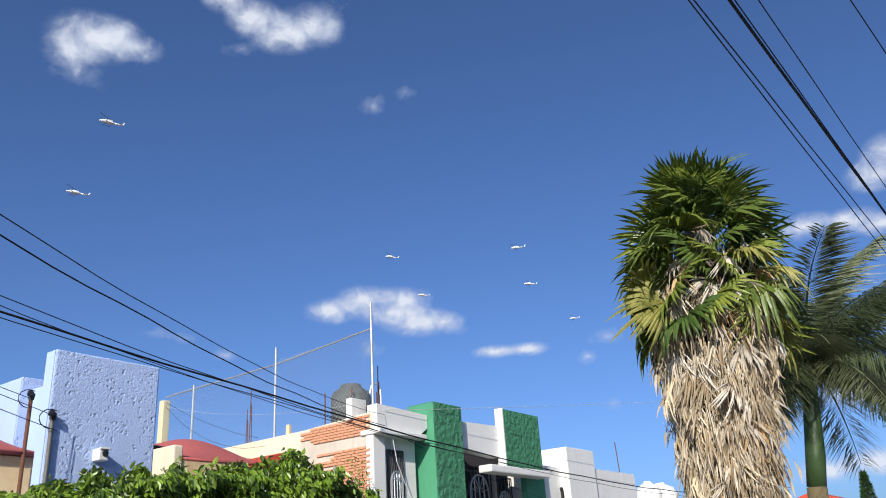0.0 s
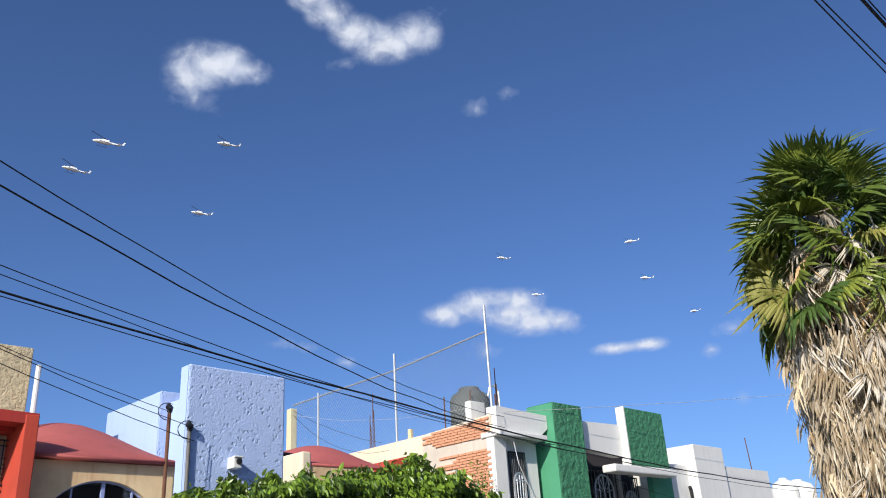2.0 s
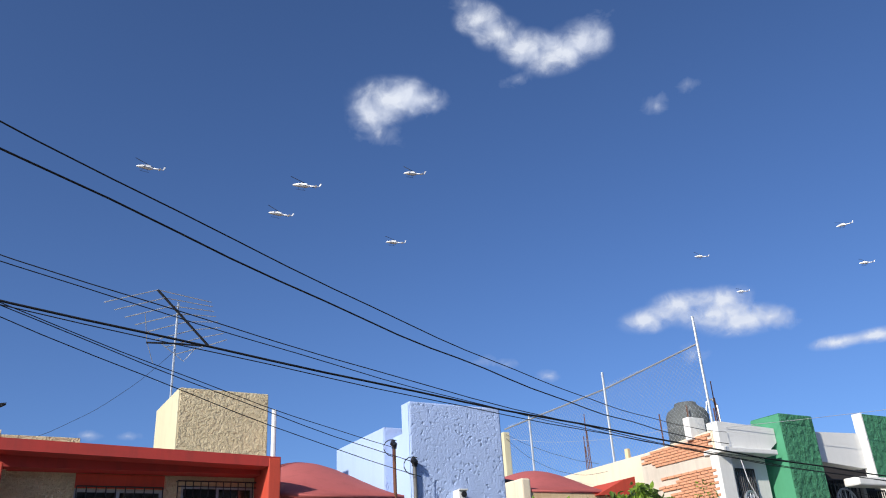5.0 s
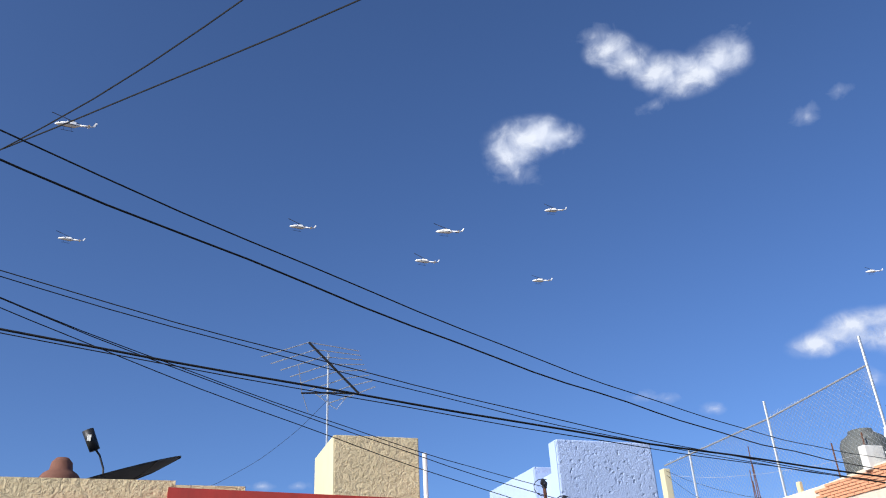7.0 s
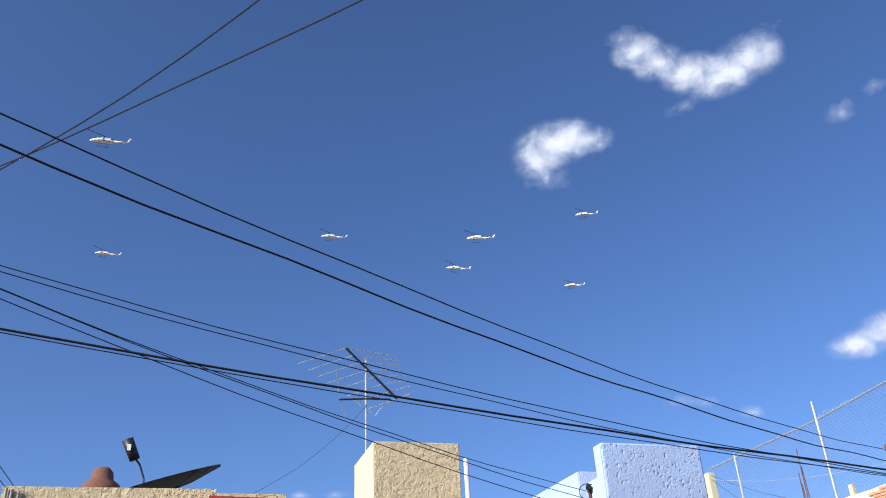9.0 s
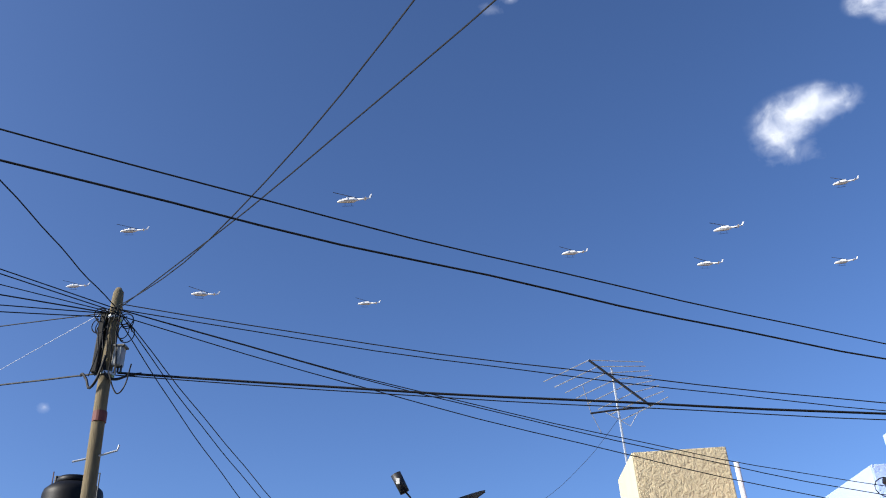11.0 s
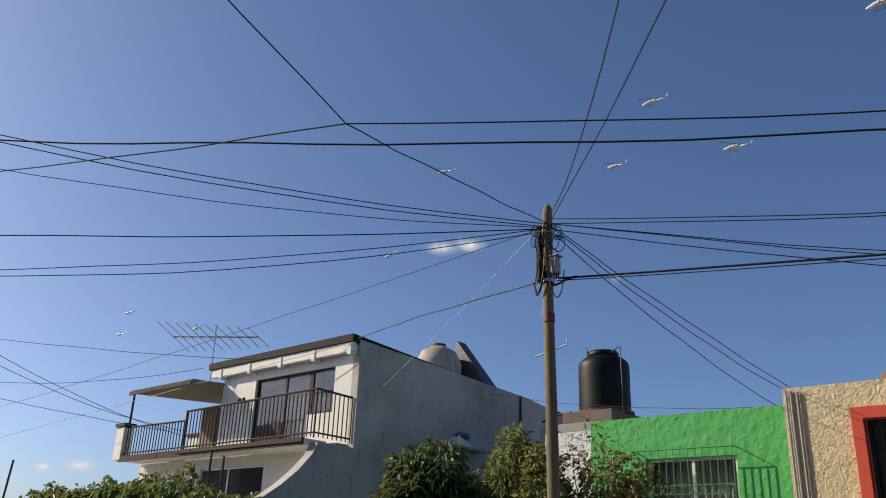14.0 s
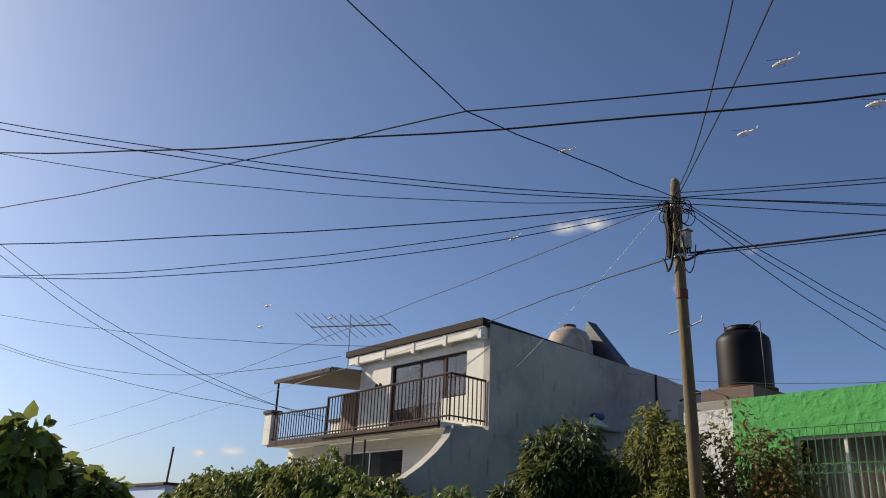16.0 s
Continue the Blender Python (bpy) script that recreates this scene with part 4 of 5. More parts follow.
part("dipole", tube([(2.35, 15.3, 6.72), (2.78, 15.3, 6.42), (3.0, 15.3, 6.72)], 0.008, 4), M_GALV, ant)
yagi("television yagi antenna over the porch roof", (-19.6, 13.3, 5.85), (-19.7, 13.3, 8.15), (-21.9, 13.2, 8.1), (-17.8, 13.5, 7.55), 10, 1.5, (0.5, 0.58, -0.62), M_BLACK)

floodlight = thing("floodlight", "black floodlight on a bent arm above the roof", "lamp", (-1.45, 16.9, 4.08))
part("arm", tube([(-1.42, 16.9, 4.08), (-1.42, 16.9, 5.1), (-1.46, 16.9, 5.5), (-1.56, 16.88, 5.75), (-1.7, 16.86, 5.92)], 0.02, 6), M_BLACK, floodlight)
part("head", cyl((-1.66, 16.86, 5.84), (-1.84, 16.82, 6.22), 0.1, 0.11, 16), M_BLACK, floodlight, "black cylindrical lamp head", True)
part("sticker", box(-1.82, -1.75, 16.7, 16.715, 5.98, 6.1, 0.002), M_OFFWHITE, floodlight, "pale sticker")
dish = thing("satellite_dish", "dark mesh satellite dish lying on the roof", "satellite dish", (-0.82, 17.0, 4.08))
bm = bmesh.new()
R2 = 1.05
rings = []
for i in range(9):
    r = R2 * i / 8
    rings.append([bm.verts.new((r * math.cos(2 * math.pi * k / 24), r * math.sin(2 * math.pi * k / 24), 0.2 * (r / R2) ** 2)) for k in range(24)] if i else [bm.verts.new((0, 0, 0))])
for k in range(24):
    bm.faces.new((rings[0][0], rings[1][k], rings[1][(k + 1) % 24]))
for a, b in zip(rings[1:], rings[2:]):
    for k in range(24):
        bm.faces.new((a[k], b[k], b[(k + 1) % 24], a[(k + 1) % 24]))
bmesh.ops.solidify(bm, geom=bm.faces[:], thickness=0.015)
DM = pose(-0.97, 17.0, 5.31, 10, -17, 0)
bm.transform(DM)
part("reflector", bm, simple("dark_mesh_metal", (0.06, 0.06, 0.065), 0.6, 0.4), dish, "dark grey reflector", True)
for k in range(6):
    a = k * math.pi / 3
    part("rib", tube([DM @ Vector((0, 0, -0.03)), DM @ Vector((0.45 * math.cos(a), 0.45 * math.sin(a), 0.03)), DM @ Vector((1.03 * math.cos(a), 1.03 * math.sin(a), 0.18))], 0.015, 5), M_BLACK, dish)
part("stand", tube([(-0.97, 17.0, 4.08), (-0.97, 17.0, 5.3)], 0.05, 8), M_BLACK, dish)
vent = thing("roof_vent", "terracotta chimney cowl on the roof", "roof vent", (-2.12, 16.0, 4.08))
part("pot", revolve([(0.4, 4.08), (0.38, 5.05), (0.3, 5.17), (0.2, 5.24), (0.18, 5.38), (0.11, 5.46), (0.02, 5.47)], 18, (-2.12, 16.0, 0)), simple("terracotta", (0.17, 0.07, 0.045), 0.85, 0, 0.3, 10, 0.4), vent, smooth=True)

# ---- pole and cables ----
pole = thing("utility_pole", "weathered round wooden utility pole with cable boxes", "utility pole", (-3.5, 7.25, 0.12))
SH = [(-3.47, 7.18, 0.12), (-3.55, 7.22, 2.2), (-3.60, 7.27, 3.3), (-3.66, 7.32, 4.5), (-3.70, 7.38, 5.54), (-3.705, 7.39, 5.66), (-3.71, 7.39, 5.705)]
part("shaft", tube(SH, [0.076, 0.066, 0.062, 0.059, 0.057, 0.05, 0.028], 18), M_POLE, pole, smooth=True)
part("band", tube([(-3.637, 7.30, 4.25), (-3.642, 7.305, 4.35)], 0.0635, 18), simple("faded_red_paint", (0.15, 0.035, 0.03), 0.7, 0, 0.5, 30), pole, "faded red painted band")
part("cable_sleeve", box(-3.80, -3.74, 7.28, 7.38, 4.75, 5.4, 0.012), M_CABLE, pole, "black cable sleeve")
part("strap", tube([(-3.68, 7.35, 5.33), (-3.68, 7.35, 5.36)], 0.072, 16), M_GALV, pole, "steel strap")
part("strap", tube([(-3.66, 7.33, 4.72), (-3.66, 7.33, 4.75)], 0.076, 16), M_GALV, pole, "steel strap")
cab = part("junction_box", box(-3.60, -3.51, 7.26, 7.36, 4.8, 5.0, 0.015), simple("grey_box_paint", (0.24, 0.25, 0.24), 0.5), pole, "pale grey junction box")
part("hood", box(-3.605, -3.49, 7.25, 7.37, 4.995, 5.015, 0.006), M_MAST, cab)
for k in range(3):
    part("terminal", cyl((-3.575 + 0.03 * k, 7.31, 4.74), (-3.575 + 0.03 * k, 7.31, 4.81), 0.011, None, 8), M_BLACK, cab, "black cable gland")
part("step_bar", tube([(-3.80, 7.26, 3.88), (-3.6, 7.28, 3.92), (-3.42, 7.3, 3.97), (-3.41, 7.3, 4.02)], 0.009, 6), M_GALV, pole, "bent steel step bar")
def bend(pts, n=8):
    """A smooth curve through the given points."""
    p = [Vector(q) for q in pts]
    p = [p[0] * 2 - p[1]] + p + [p[-1] * 2 - p[-2]]
    out = []
    for a, b, c, d in zip(p, p[1:], p[2:], p[3:]):
        for k in range(n):
            t = k / n
            out.append(0.5 * (2 * b + (c - a) * t + (2 * a - 5 * b + 4 * c - d) * t * t + (3 * b - a - 3 * c + d) * t ** 3))
    return out + [p[-2]]


for k in range(12):
    a = k * 0.9
    x0 = -3.66 + (0.11 if k % 2 else -0.13)
    h = 5.36 - 0.06 * (k % 4)
    part("wire_loop", tube([(x0 + (0.06 + 0.008 * (k % 3)) * math.cos(b * 0.33 + a), 7.29 + 0.012 * k - 0.03, h + (0.06 + 0.01 * (k % 4)) * math.sin(b * 0.33 + a)) for b in range(15)], 0.006, 4), M_CABLE, pole, "looped black wire")
for k in range(5):
    x0 = -3.76 + 0.045 * k
    part("riser", tube(bend([(x0, 7.27, 5.42), (x0 - 0.02, 7.25, 5.2), (x0 + 0.015, 7.25, 4.95), (x0 + 0.02 * (k - 2), 7.26, 4.7)]), 0.006, 4), M_CABLE, pole, "black wire tied along the pole")
part("drip_loop", tube(bend([(-3.6, 7.25, 4.72), (-3.52, 7.2, 4.56), (-3.46, 7.2, 4.48), (-3.4, 7.2, 4.56), (-3.38, 7.22, 4.78)]), 0.007, 5), M_CABLE, pole, "hanging black wire loop")
part("drip_loop", tube(bend([(-3.66, 7.25, 4.9), (-3.7, 7.24, 4.66), (-3.77, 7.26, 4.58), (-3.85, 7.34, 4.7), (-3.93, 7.4, 4.79), (-4.0, 7.51, 4.82)]), 0.013, 6), M_CABLE, pole, "hanging black cable bend")
part("cable_tail", tube(bend([(-3.68, 7.28, 4.86), (-3.63, 7.27, 4.7), (-3.56, 7.33, 4.68), (-3.48, 7.42, 4.75), (-3.38, 7.48, 4.785)]), 0.014, 6), M_CABLE, pole, "black cable curving to the pole")


def cable(a, b, sag, r=0.009, mat=None, wav=0.012, label="thin black overhead cable between poles and houses"):
    """A hanging cable from a to b."""
    a, b = Vector(a), Vector(b)
    n = max(16, int((b - a).length * 1.6))
    ph = a.x * 3.1 + b.z * 7.7
    pts = []
    for k in range(n + 1):
        s = k / n
        p = a.lerp(b, s)
        w = wav * min(1.0, 6 * s * (1 - s) + 0.1)
        pts.append((p.x, p.y, p.z - 4 * sag * s * (1 - s) + w * math.sin(k * 1.1 + ph) * math.sin(k * 0.37 + ph)))
    ob = thing("overhead_cable", label, "cable", a, group="overhead cables")
    part("strand", tube(pts, r * 0.64, 5), mat or M_CABLE, ob)
    return ob


THICK = "thick black bundled overhead cable along the street"
cable((-3.61, 7.46, 4.80), (42.0, 10.98, 4.61), 1.27, 0.020, label=THICK)
cable((-3.61, 7.42, 4.76), (42.0, 11.0, 4.50), 1.30, 0.009)
cable((-3.63, 7.33, 5.49), (15.2, 8.77, 3.42), 0.56, 0.009)
cable((-3.64, 7.35, 5.44), (15.2, 11.61, 4.35), 0.51, 0.009)
cable((-3.62, 7.35, 5.43), (5.76, 12.40, 4.36), 0.18)
cable((-3.64, 7.39, 5.45), (5.67, 11.42, 3.92), 0.16)
cable((-3.62, 7.31, 5.35), (5.70, 11.42, 3.72), 0.17)
cable((-3.66, 7.36, 5.44), (-3.36, 3.96, 5.12), 0.02, 0.009)
cable((-3.36, 3.96, 5.12), (-1.95, -2.75, 6.4), 0.02, 0.009)
cable((-3.72, 7.32, 5.44), (1.39, 1.37, 6.0), 0.72, 0.008)
cable((-3.68, 7.38, 5.46), (6.29, -2.68, 6.0), 0.40, 0.009)
cable((-3.36, 3.96, 5.12), (15.2, 13.4, 5.36), 0.60, 0.010)
cable((-3.36, 3.96, 5.12), (-9.9, 1.72, 5.5), 0.04, 0.010)
cable((-14.0, -0.9, 6.93), (15.2, 13.4, 5.08), 1.27, 0.014, wav=0.02)
cable((-3.60, 7.33, 5.41), (-10.3, -1.54, 6.5), 0.30)
cable((-3.60, 7.34, 5.38), (-10.56, -3.53, 6.5), 0.48)
cable((-3.62, 7.35, 5.38), (-10.6, 1.67, 6.5), 0.23, 0.008)
cable((-3.60, 7.30, 5.35), (-24.18, -10.99, 6.5), 0.83, 0.011)
cable((-3.63, 7.34, 5.38), (-20.1, -2.83, 6.5), 0.80)
cable((-3.64, 7.37, 5.36), (-17.73, -3.21, 6.5), 1.11)
cable((-3.66, 7.37, 5.43), (-45.39, 12.51, 6.5), 0.21, 0.009)
cable((-3.71, 7.33, 5.46), (-13.5, 13.6, 5.2), 0.10, 0.004, M_CABLE_GREY, label="thin pale service wire from the pole to a house")
cable((-3.60, 7.29, 4.74), (-11.62, 11.7, 6.20), -0.05, 0.015, label=THICK)
cable((-11.62, 11.6, 6.1), (-30.0, 9.12, 4.15), -0.03, 0.013, M_CABLE_GREY, label="pale grey service cable from the roof corner")
cable((-3.64, 7.40, 5.40), (-3.0, 12.50, 4.34), 0.11)
cable((-3.67, 7.40, 5.37), (-3.15, 12.58, 4.12), 0.12)
cable((-3.63, 7.40, 5.41), (-2.9, 12.50, 4.36), 0.05)
cable((-30.0, 5.48, 8.43), (-15.0, 11.5, 6.13), 0.22, 0.012)
cable((-30.0, 5.68, 7.43), (-17.0, 11.4, 6.15), 0.76, 0.012)
cable((-20.0, 3.40, 7.99), (-16.5, 10.74, 4.34), 0.46, 0.011)
cable((-20.0, 3.46, 7.72), (-16.5, 10.74, 4.45), 0.59, 0.011)
cable((-30.0, 5.65, 7.32), (-17.0, 10.72, 4.47), 0.20, 0.012)
cable((0.0, 1.41, 5.63), (60.0, 0.94, 5.66), 0.13, 0.010)
cable((0.0, 1.20, 5.6), (60.0, 0.05, 5.6), 0.20, 0.022, label=THICK)
cable((0.0, 1.43, 5.64), (60.0, 0.33, 5.70), 0.17, 0.010)
cable((0.0, 1.15, 5.62), (60.0, 0.26, 5.68), 0.22, 0.009)
cable((0.0, 1.03, 5.62), (60.0, -0.15, 5.68), 0.22, 0.008)
cable((0.0, 0.81, 5.63), (60.0, -3.86, 5.80), 0.24, 0.008)
cable((15.2, 13.4, 5.47), (60.0, 8.0, 11.9), 0.33, 0.010, M_CABLE_GREY, label="thin pale wire running past the palms")
cable((-11.6, 16.4, 5.8), (-3.2, 13.0, 4.19), 0.16, 0.008)
cable((15.0, 13.7, 5.25), (24.6, 13.3, 3.4), 0.25, 0.010)
cable((2.6, 15.3, 6.6), (-0.2, 16.0, 4.8), 0.35, 0.006)

cable((14.95, 22.4, 7.2), (15.0, 17.9, 5.4), 0.15, 0.009, M_CABLE)
cable((14.95, 22.4, 7.1), (14.4, 16.9, 5.0), 0.5, 0.008, M_CABLE)
cable((14.95, 22.3, 7.0), (15.0, 14.4, 5.75), 0.25, 0.006, M_CABLE_GREY, label="thin pale wire across the roof fence")

# ---- plants ----
def leaf_mesh(name, pts, nrm, size, mat, wide=0.42, droop=0.5, seed=1):
    """Many small folded leaves at the given points, turned roughly outwards and hanging."""
    rng = np.random.default_rng(seed)
    n = len(pts)
    d = nrm + rng.normal(0, 0.55, (n, 3)) + np.array([0, 0, -droop])
    d /= np.linalg.norm(d, axis=1)[:, None]
    side = np.cross(d, rng.normal(0, 1, (n, 3)))
    side /= np.linalg.norm(side, axis=1)[:, None]
    up = np.cross(side, d)
    L = (size * rng.uniform(0.65, 1.25, n))[:, None]
    w = L * wide
    base = pts
    tip = pts + d * L

    def rim(t, s, k):
        return pts + d * L * t + s * side * w * k + up * w * 0.18

    v = np.stack([base, rim(0.28, 1, 0.46), rim(0.66, 1, 0.4), tip, rim(0.66, -1, 0.4), rim(0.28, -1, 0.46)], 1).reshape(-1, 3)
    i = np.arange(n)[:, None] * 6
    f = np.concatenate([i + np.array([[0, 1, 2, 3]]), i + np.array([[0, 3, 4, 5]])]).tolist()
    return raw_mesh(name, v.tolist(), f, mat)


def lumps(p, scale, seed):
    return np.array([noise.noise(Vector((x * scale + seed, y * scale, z * scale))) for x, y, z in p])


def hedge_cloud(x0, x1, y0, y1, tops, n, seed, depth=0.5, low=0.3):
    """Points in the outer layer of a clipped hedge; tops: heights along its length."""
    rng = np.random.default_rng(seed)
    u = rng.uniform(0, 1, n)
    face = rng.uniform(0, 1, n)
    x = x0 + (x1 - x0) * u
    top = np.interp(u, np.linspace(0, 1, len(tops)), tops)
    y = np.where(face < 0.55, y0, np.where(face < 0.9, rng.uniform(y0, y1, n), y1))
    z = np.where((face >= 0.55) & (face < 0.9), top, low + (top - low) * rng.uniform(0, 1, n) ** 0.7)
    nr = np.stack([np.zeros(n), np.where(face < 0.55, -1.0, np.where(face < 0.9, 0, 1.0)), np.where((face >= 0.55) & (face < 0.9), 1.0, 0.15)], 1)
    end = (rng.uniform(0, 1, n) < 0.12)
    x = np.where(end, np.where(rng.uniform(0, 1, n) < 0.5, x0, x1), x)
    y = np.where(end, rng.uniform(y0, y1, n), y)
    z = np.where(end, low + (np.where(x < (x0 + x1) / 2, tops[0], tops[-1]) - low) * rng.uniform(0, 1, n), z)
    nr[end] = np.stack([np.where(x[end] < (x0 + x1) / 2, -1.0, 1.0), np.zeros(end.sum()), np.zeros(end.sum())], 1)
    p = np.stack([x, y, z], 1)
    lump = lumps(p, 1.6, seed) * 0.26 + lumps(p, 3.6, seed + 9) * 0.34
    # round the upper edges
    cx = np.clip((p[:, 1] - (y0 + y1) / 2) / ((y1 - y0) / 2), -1, 1)
    p[:, 2] -= 0.22 * np.where(nr[:, 2] > 0.5, np.abs(cx) ** 3, 0)
    p += nr * (lump - depth * rng.uniform(0, 1, n) ** 1.6)[:, None]
    return p, nr


def hedge(label, x0, x1, y0, y1, tops, n, size, seed, mat, trunks=4):
    h = thing("hedge", label, "hedge", ((x0 + x1) / 2, (y0 + y1) / 2, 0.12))
    p, nr = hedge_cloud(x0, x1, y0, y1, tops, n, seed)
    part("crown", leaf_mesh("crown", p, nr, size, mat, 0.5, 1.7, seed), mat, h)
    rng = random.Random(seed)
    for k in range(trunks):
        bm = bmesh.new()
        x = x0 + (x1 - x0) * (k + 0.5) / trunks
        y = (y0 + y1) / 2
        add_tube(bm, [(x, y, 0.1), (x + 0.05, y, 0.8), (x - 0.05, y + 0.05, 1.5)], [0.07, 0.06, 0.05], 8)
        for j in range(7):
            a = rng.uniform(0, 6.28)
            add_tube(bm, [(x, y, rng.uniform(0.7, 1.4)), (x + 0.35 * math.cos(a), y + 0.3 * math.sin(a), 1.7), (x + 0.6 * math.cos(a), y + 0.45 * math.sin(a), 2.1)], [0.03, 0.02, 0.01], 5)
        part("trunk", bm, M_BARK, h, "grey branching stems")
    # added solid block: closes gaps and stands for the shade between leaves
    part("inner_twigs", box(x0 + 0.3, x1 - 0.3, y0 + 0.27, y1 - 0.27, 0.4, min(tops) - 0.3, 0.1), M_HEDGE_FILL, h, "added dark block for the shade inside the hedge")
    return h


# near-black fill colour, the hedge's inner shade painted in
M_HEDGE_FILL = simple("dark_hedge_fill", (0.02, 0.026, 0.012), 1.0, 0, 0.5, 20, 1.0)
# darker copy of the ficus leaves; the backlit hedge's shade is in the colour
M_LEAF_SHADED = leafy("shaded_hedge_leaves", (0.008, 0.028, 0.005), (0.10, 0.22, 0.022), 0.5, 0.25)
M_LEAF3 = leafy("mango_leaves", (0.008, 0.028, 0.008), (0.05, 0.12, 0.018), 0.5, 0.2)
M_LEAF4 = leafy("peach_leaves", (0.03, 0.055, 0.010), (0.17, 0.21, 0.035), 0.5, 0.35)
M_LEAF6 = leafy("broad_glossy_leaves", (0.016, 0.05, 0.008), (0.17, 0.30, 0.04), 0.4, 0.3)
M_LEAF5 = leafy("browning_leaves", (0.05, 0.05, 0.014), (0.20, 0.12, 0.04), 0.55, 0.3)
hedge("tall clipped green ficus hedge before the houses", 3.6, 8.36, 7.7, 9.2, [2.1, 2.55, 2.72, 2.7, 2.78, 2.84, 2.62], 52000, 0.105, 3, M_LEAF)
hedge("lower clipped green ficus hedge before the white houses", 8.11, 17.0, 7.9, 9.3, [2.3, 2.2, 2.22, 2.28, 2.3, 2.2, 1.98], 52000, 0.105, 5, M_LEAF, 6)
hedge("clipped ficus hedge in front of the balcony house", -17.2, -6.9, 7.2, 8.4, [2.45, 2.8, 2.7, 2.85, 2.85, 2.5, 2.25, 2.1], 30000, 0.12, 8, M_LEAF_SHADED, 6)


def bush(name, label, category, centre, radii, n, size, seed, mat, wide, droop, clumps=9, trunk_r=0.06, fine=1.0):
    """A small tree: stems and a crown made of several leafy clumps."""
    rng = np.random.default_rng(seed)
    t = thing(name, label, category, (centre[0], centre[1], 0.0))
    c = np.array(centre)
    pts, nrm = [], []
    bm = bmesh.new()
    base = Vector((centre[0], centre[1], -0.02))
    fork = Vector((centre[0], centre[1], centre[2] * 0.45))
    add_tube(bm, [base, base.lerp(fork, 0.5) + Vector((0.04, 0.02, 0)), fork], [trunk_r, trunk_r * 0.85, trunk_r * 0.7], 8)
    for k in range(clumps):
        d = rng.normal(0, 1, 3)
        d /= np.linalg.norm(d)
        cc = c + d * np.array(radii) * rng.uniform(0.45, 0.85)
        r = np.array(radii) * rng.uniform(0.22, 0.45) * fine * np.array([1, 1, rng.uniform(0.9, 1.5) / fine])
        m = n // clumps
        q = rng.normal(0, 1, (m, 3))
        q /= np.linalg.norm(q, axis=1)[:, None]
        pts.append(cc + q * r * rng.uniform(0.35, 1.0, m)[:, None] ** 0.5)
        nrm.append(q)
        add_tube(bm, [fork, fork.lerp(Vector(cc), 0.55) + Vector((0, 0, 0.1)), Vector(cc)], [trunk_r * 0.5, trunk_r * 0.3, trunk_r * 0.12], 5)
    part("trunk", bm, M_BARK, t, "thin branching stems")
    part("crown", leaf_mesh("crown", np.concatenate(pts), np.concatenate(nrm), size, mat, wide, droop, seed), mat, t)
    return t


bush("street_tree", "near broad-leaved tree with large glossy green leaves", "tree", (-4.5, 1.36, 1.86), (0.58, 0.58, 0.52), 5200, 0.12, 21, M_LEAF6, 0.68, 1.3, 16)
bush("mango_tree", "dark green mango tree before the grey wall", "tree", (-8.25, 10.3, 2.55), (1.4, 0.8, 1.0), 13000, 0.17, 23, M_LEAF3, 0.36, 1.4, 24, 0.08, 1.0)
bush("peach_tree", "light green peach tree beside the pole", "tree", (-6.35, 10.6, 2.5), (1.0, 0.65, 1.2), 9500, 0.11, 25, M_LEAF4, 0.38, 0.9, 34, 0.06, 0.75)
bush("shrub", "half-dry browning shrub in front of the lime wall", "shrub", (-5.2, 10.9, 2.3), (0.95, 0.55, 1.1), 6500, 0.09, 27, M_LEAF5, 0.45, 0.8, 30, 0.05, 0.8)
bush("creeper", "wispy green creeper on the brick wall", "plant", (13.9, 13.3, 3.4), (0.8, 0.4, 0.9), 420, 0.09, 29, M_LEAF, 0.4, 0.4, 10, 0.04)
bush("conifer", "small grey-green tree beyond the palms", "tree", (39.1, 5.2, 7.6), (1.6, 1.4, 1.7), 5000, 0.22, 31, M_LEAF3, 0.2, 0.0, 14, 0.15)
cyp = thing("cypress", "slim dark cypress far behind the palms", "tree", (38.9, 7.2, -0.13))
rngc = np.random.default_rng(4)
zz = rngc.uniform(0, 1, 4000)
aa = rngc.uniform(0, 6.283, 4000)
rr = 0.5 * np.minimum(1, (1 - zz) * 1.8 + 0.02) * rngc.uniform(0.7, 1, 4000)
part("trunk", tube([(38.9, 7.2, -0.13), (38.9, 7.2, 4.0)], [0.12, 0.03], 8), M_BARK, cyp)
part("crown", leaf_mesh("crown", np.stack([38.9 + rr * np.cos(aa), 7.2 + rr * np.sin(aa), 0.3 + 4.3 * zz], 1), np.stack([np.cos(aa), np.sin(aa), np.ones(4000)], 1), 0.18, M_LEAF3, 0.25, 0), M_LEAF3, cyp)

# fan palm
def palm_leaf(name, dark, light, rough=0.4, through_light=0.25):
    """Palm fronds: each frond its own green, streaked along the blade, some light coming through."""
    m, nt, b = nodes_of(name, rough)
    oi = nt.nodes.new("ShaderNodeObjectInfo")
    c = mixed(nt, dark, light, oi.outputs["Random"])
    n = noise_node(nt, 5, 4, 0.6, coords(nt))
    c = mixed(nt, shade(dark, 0.7), c, ramp(nt, n.outputs["Fac"], [(0.3, (0, 0, 0)), (0.55, (1, 1, 1))]).outputs["Color"])
    nt.links.new(c, b.inputs["Base Color"])
    t = nt.nodes.new("ShaderNodeBsdfTranslucent")
    nt.links.new(c, t.inputs["Color"])
    mix = nt.nodes.new("ShaderNodeMixShader")
    mix.inputs["Fac"].default_value = through_light
    nt.links.new(b.outputs["BSDF"], mix.inputs[1])
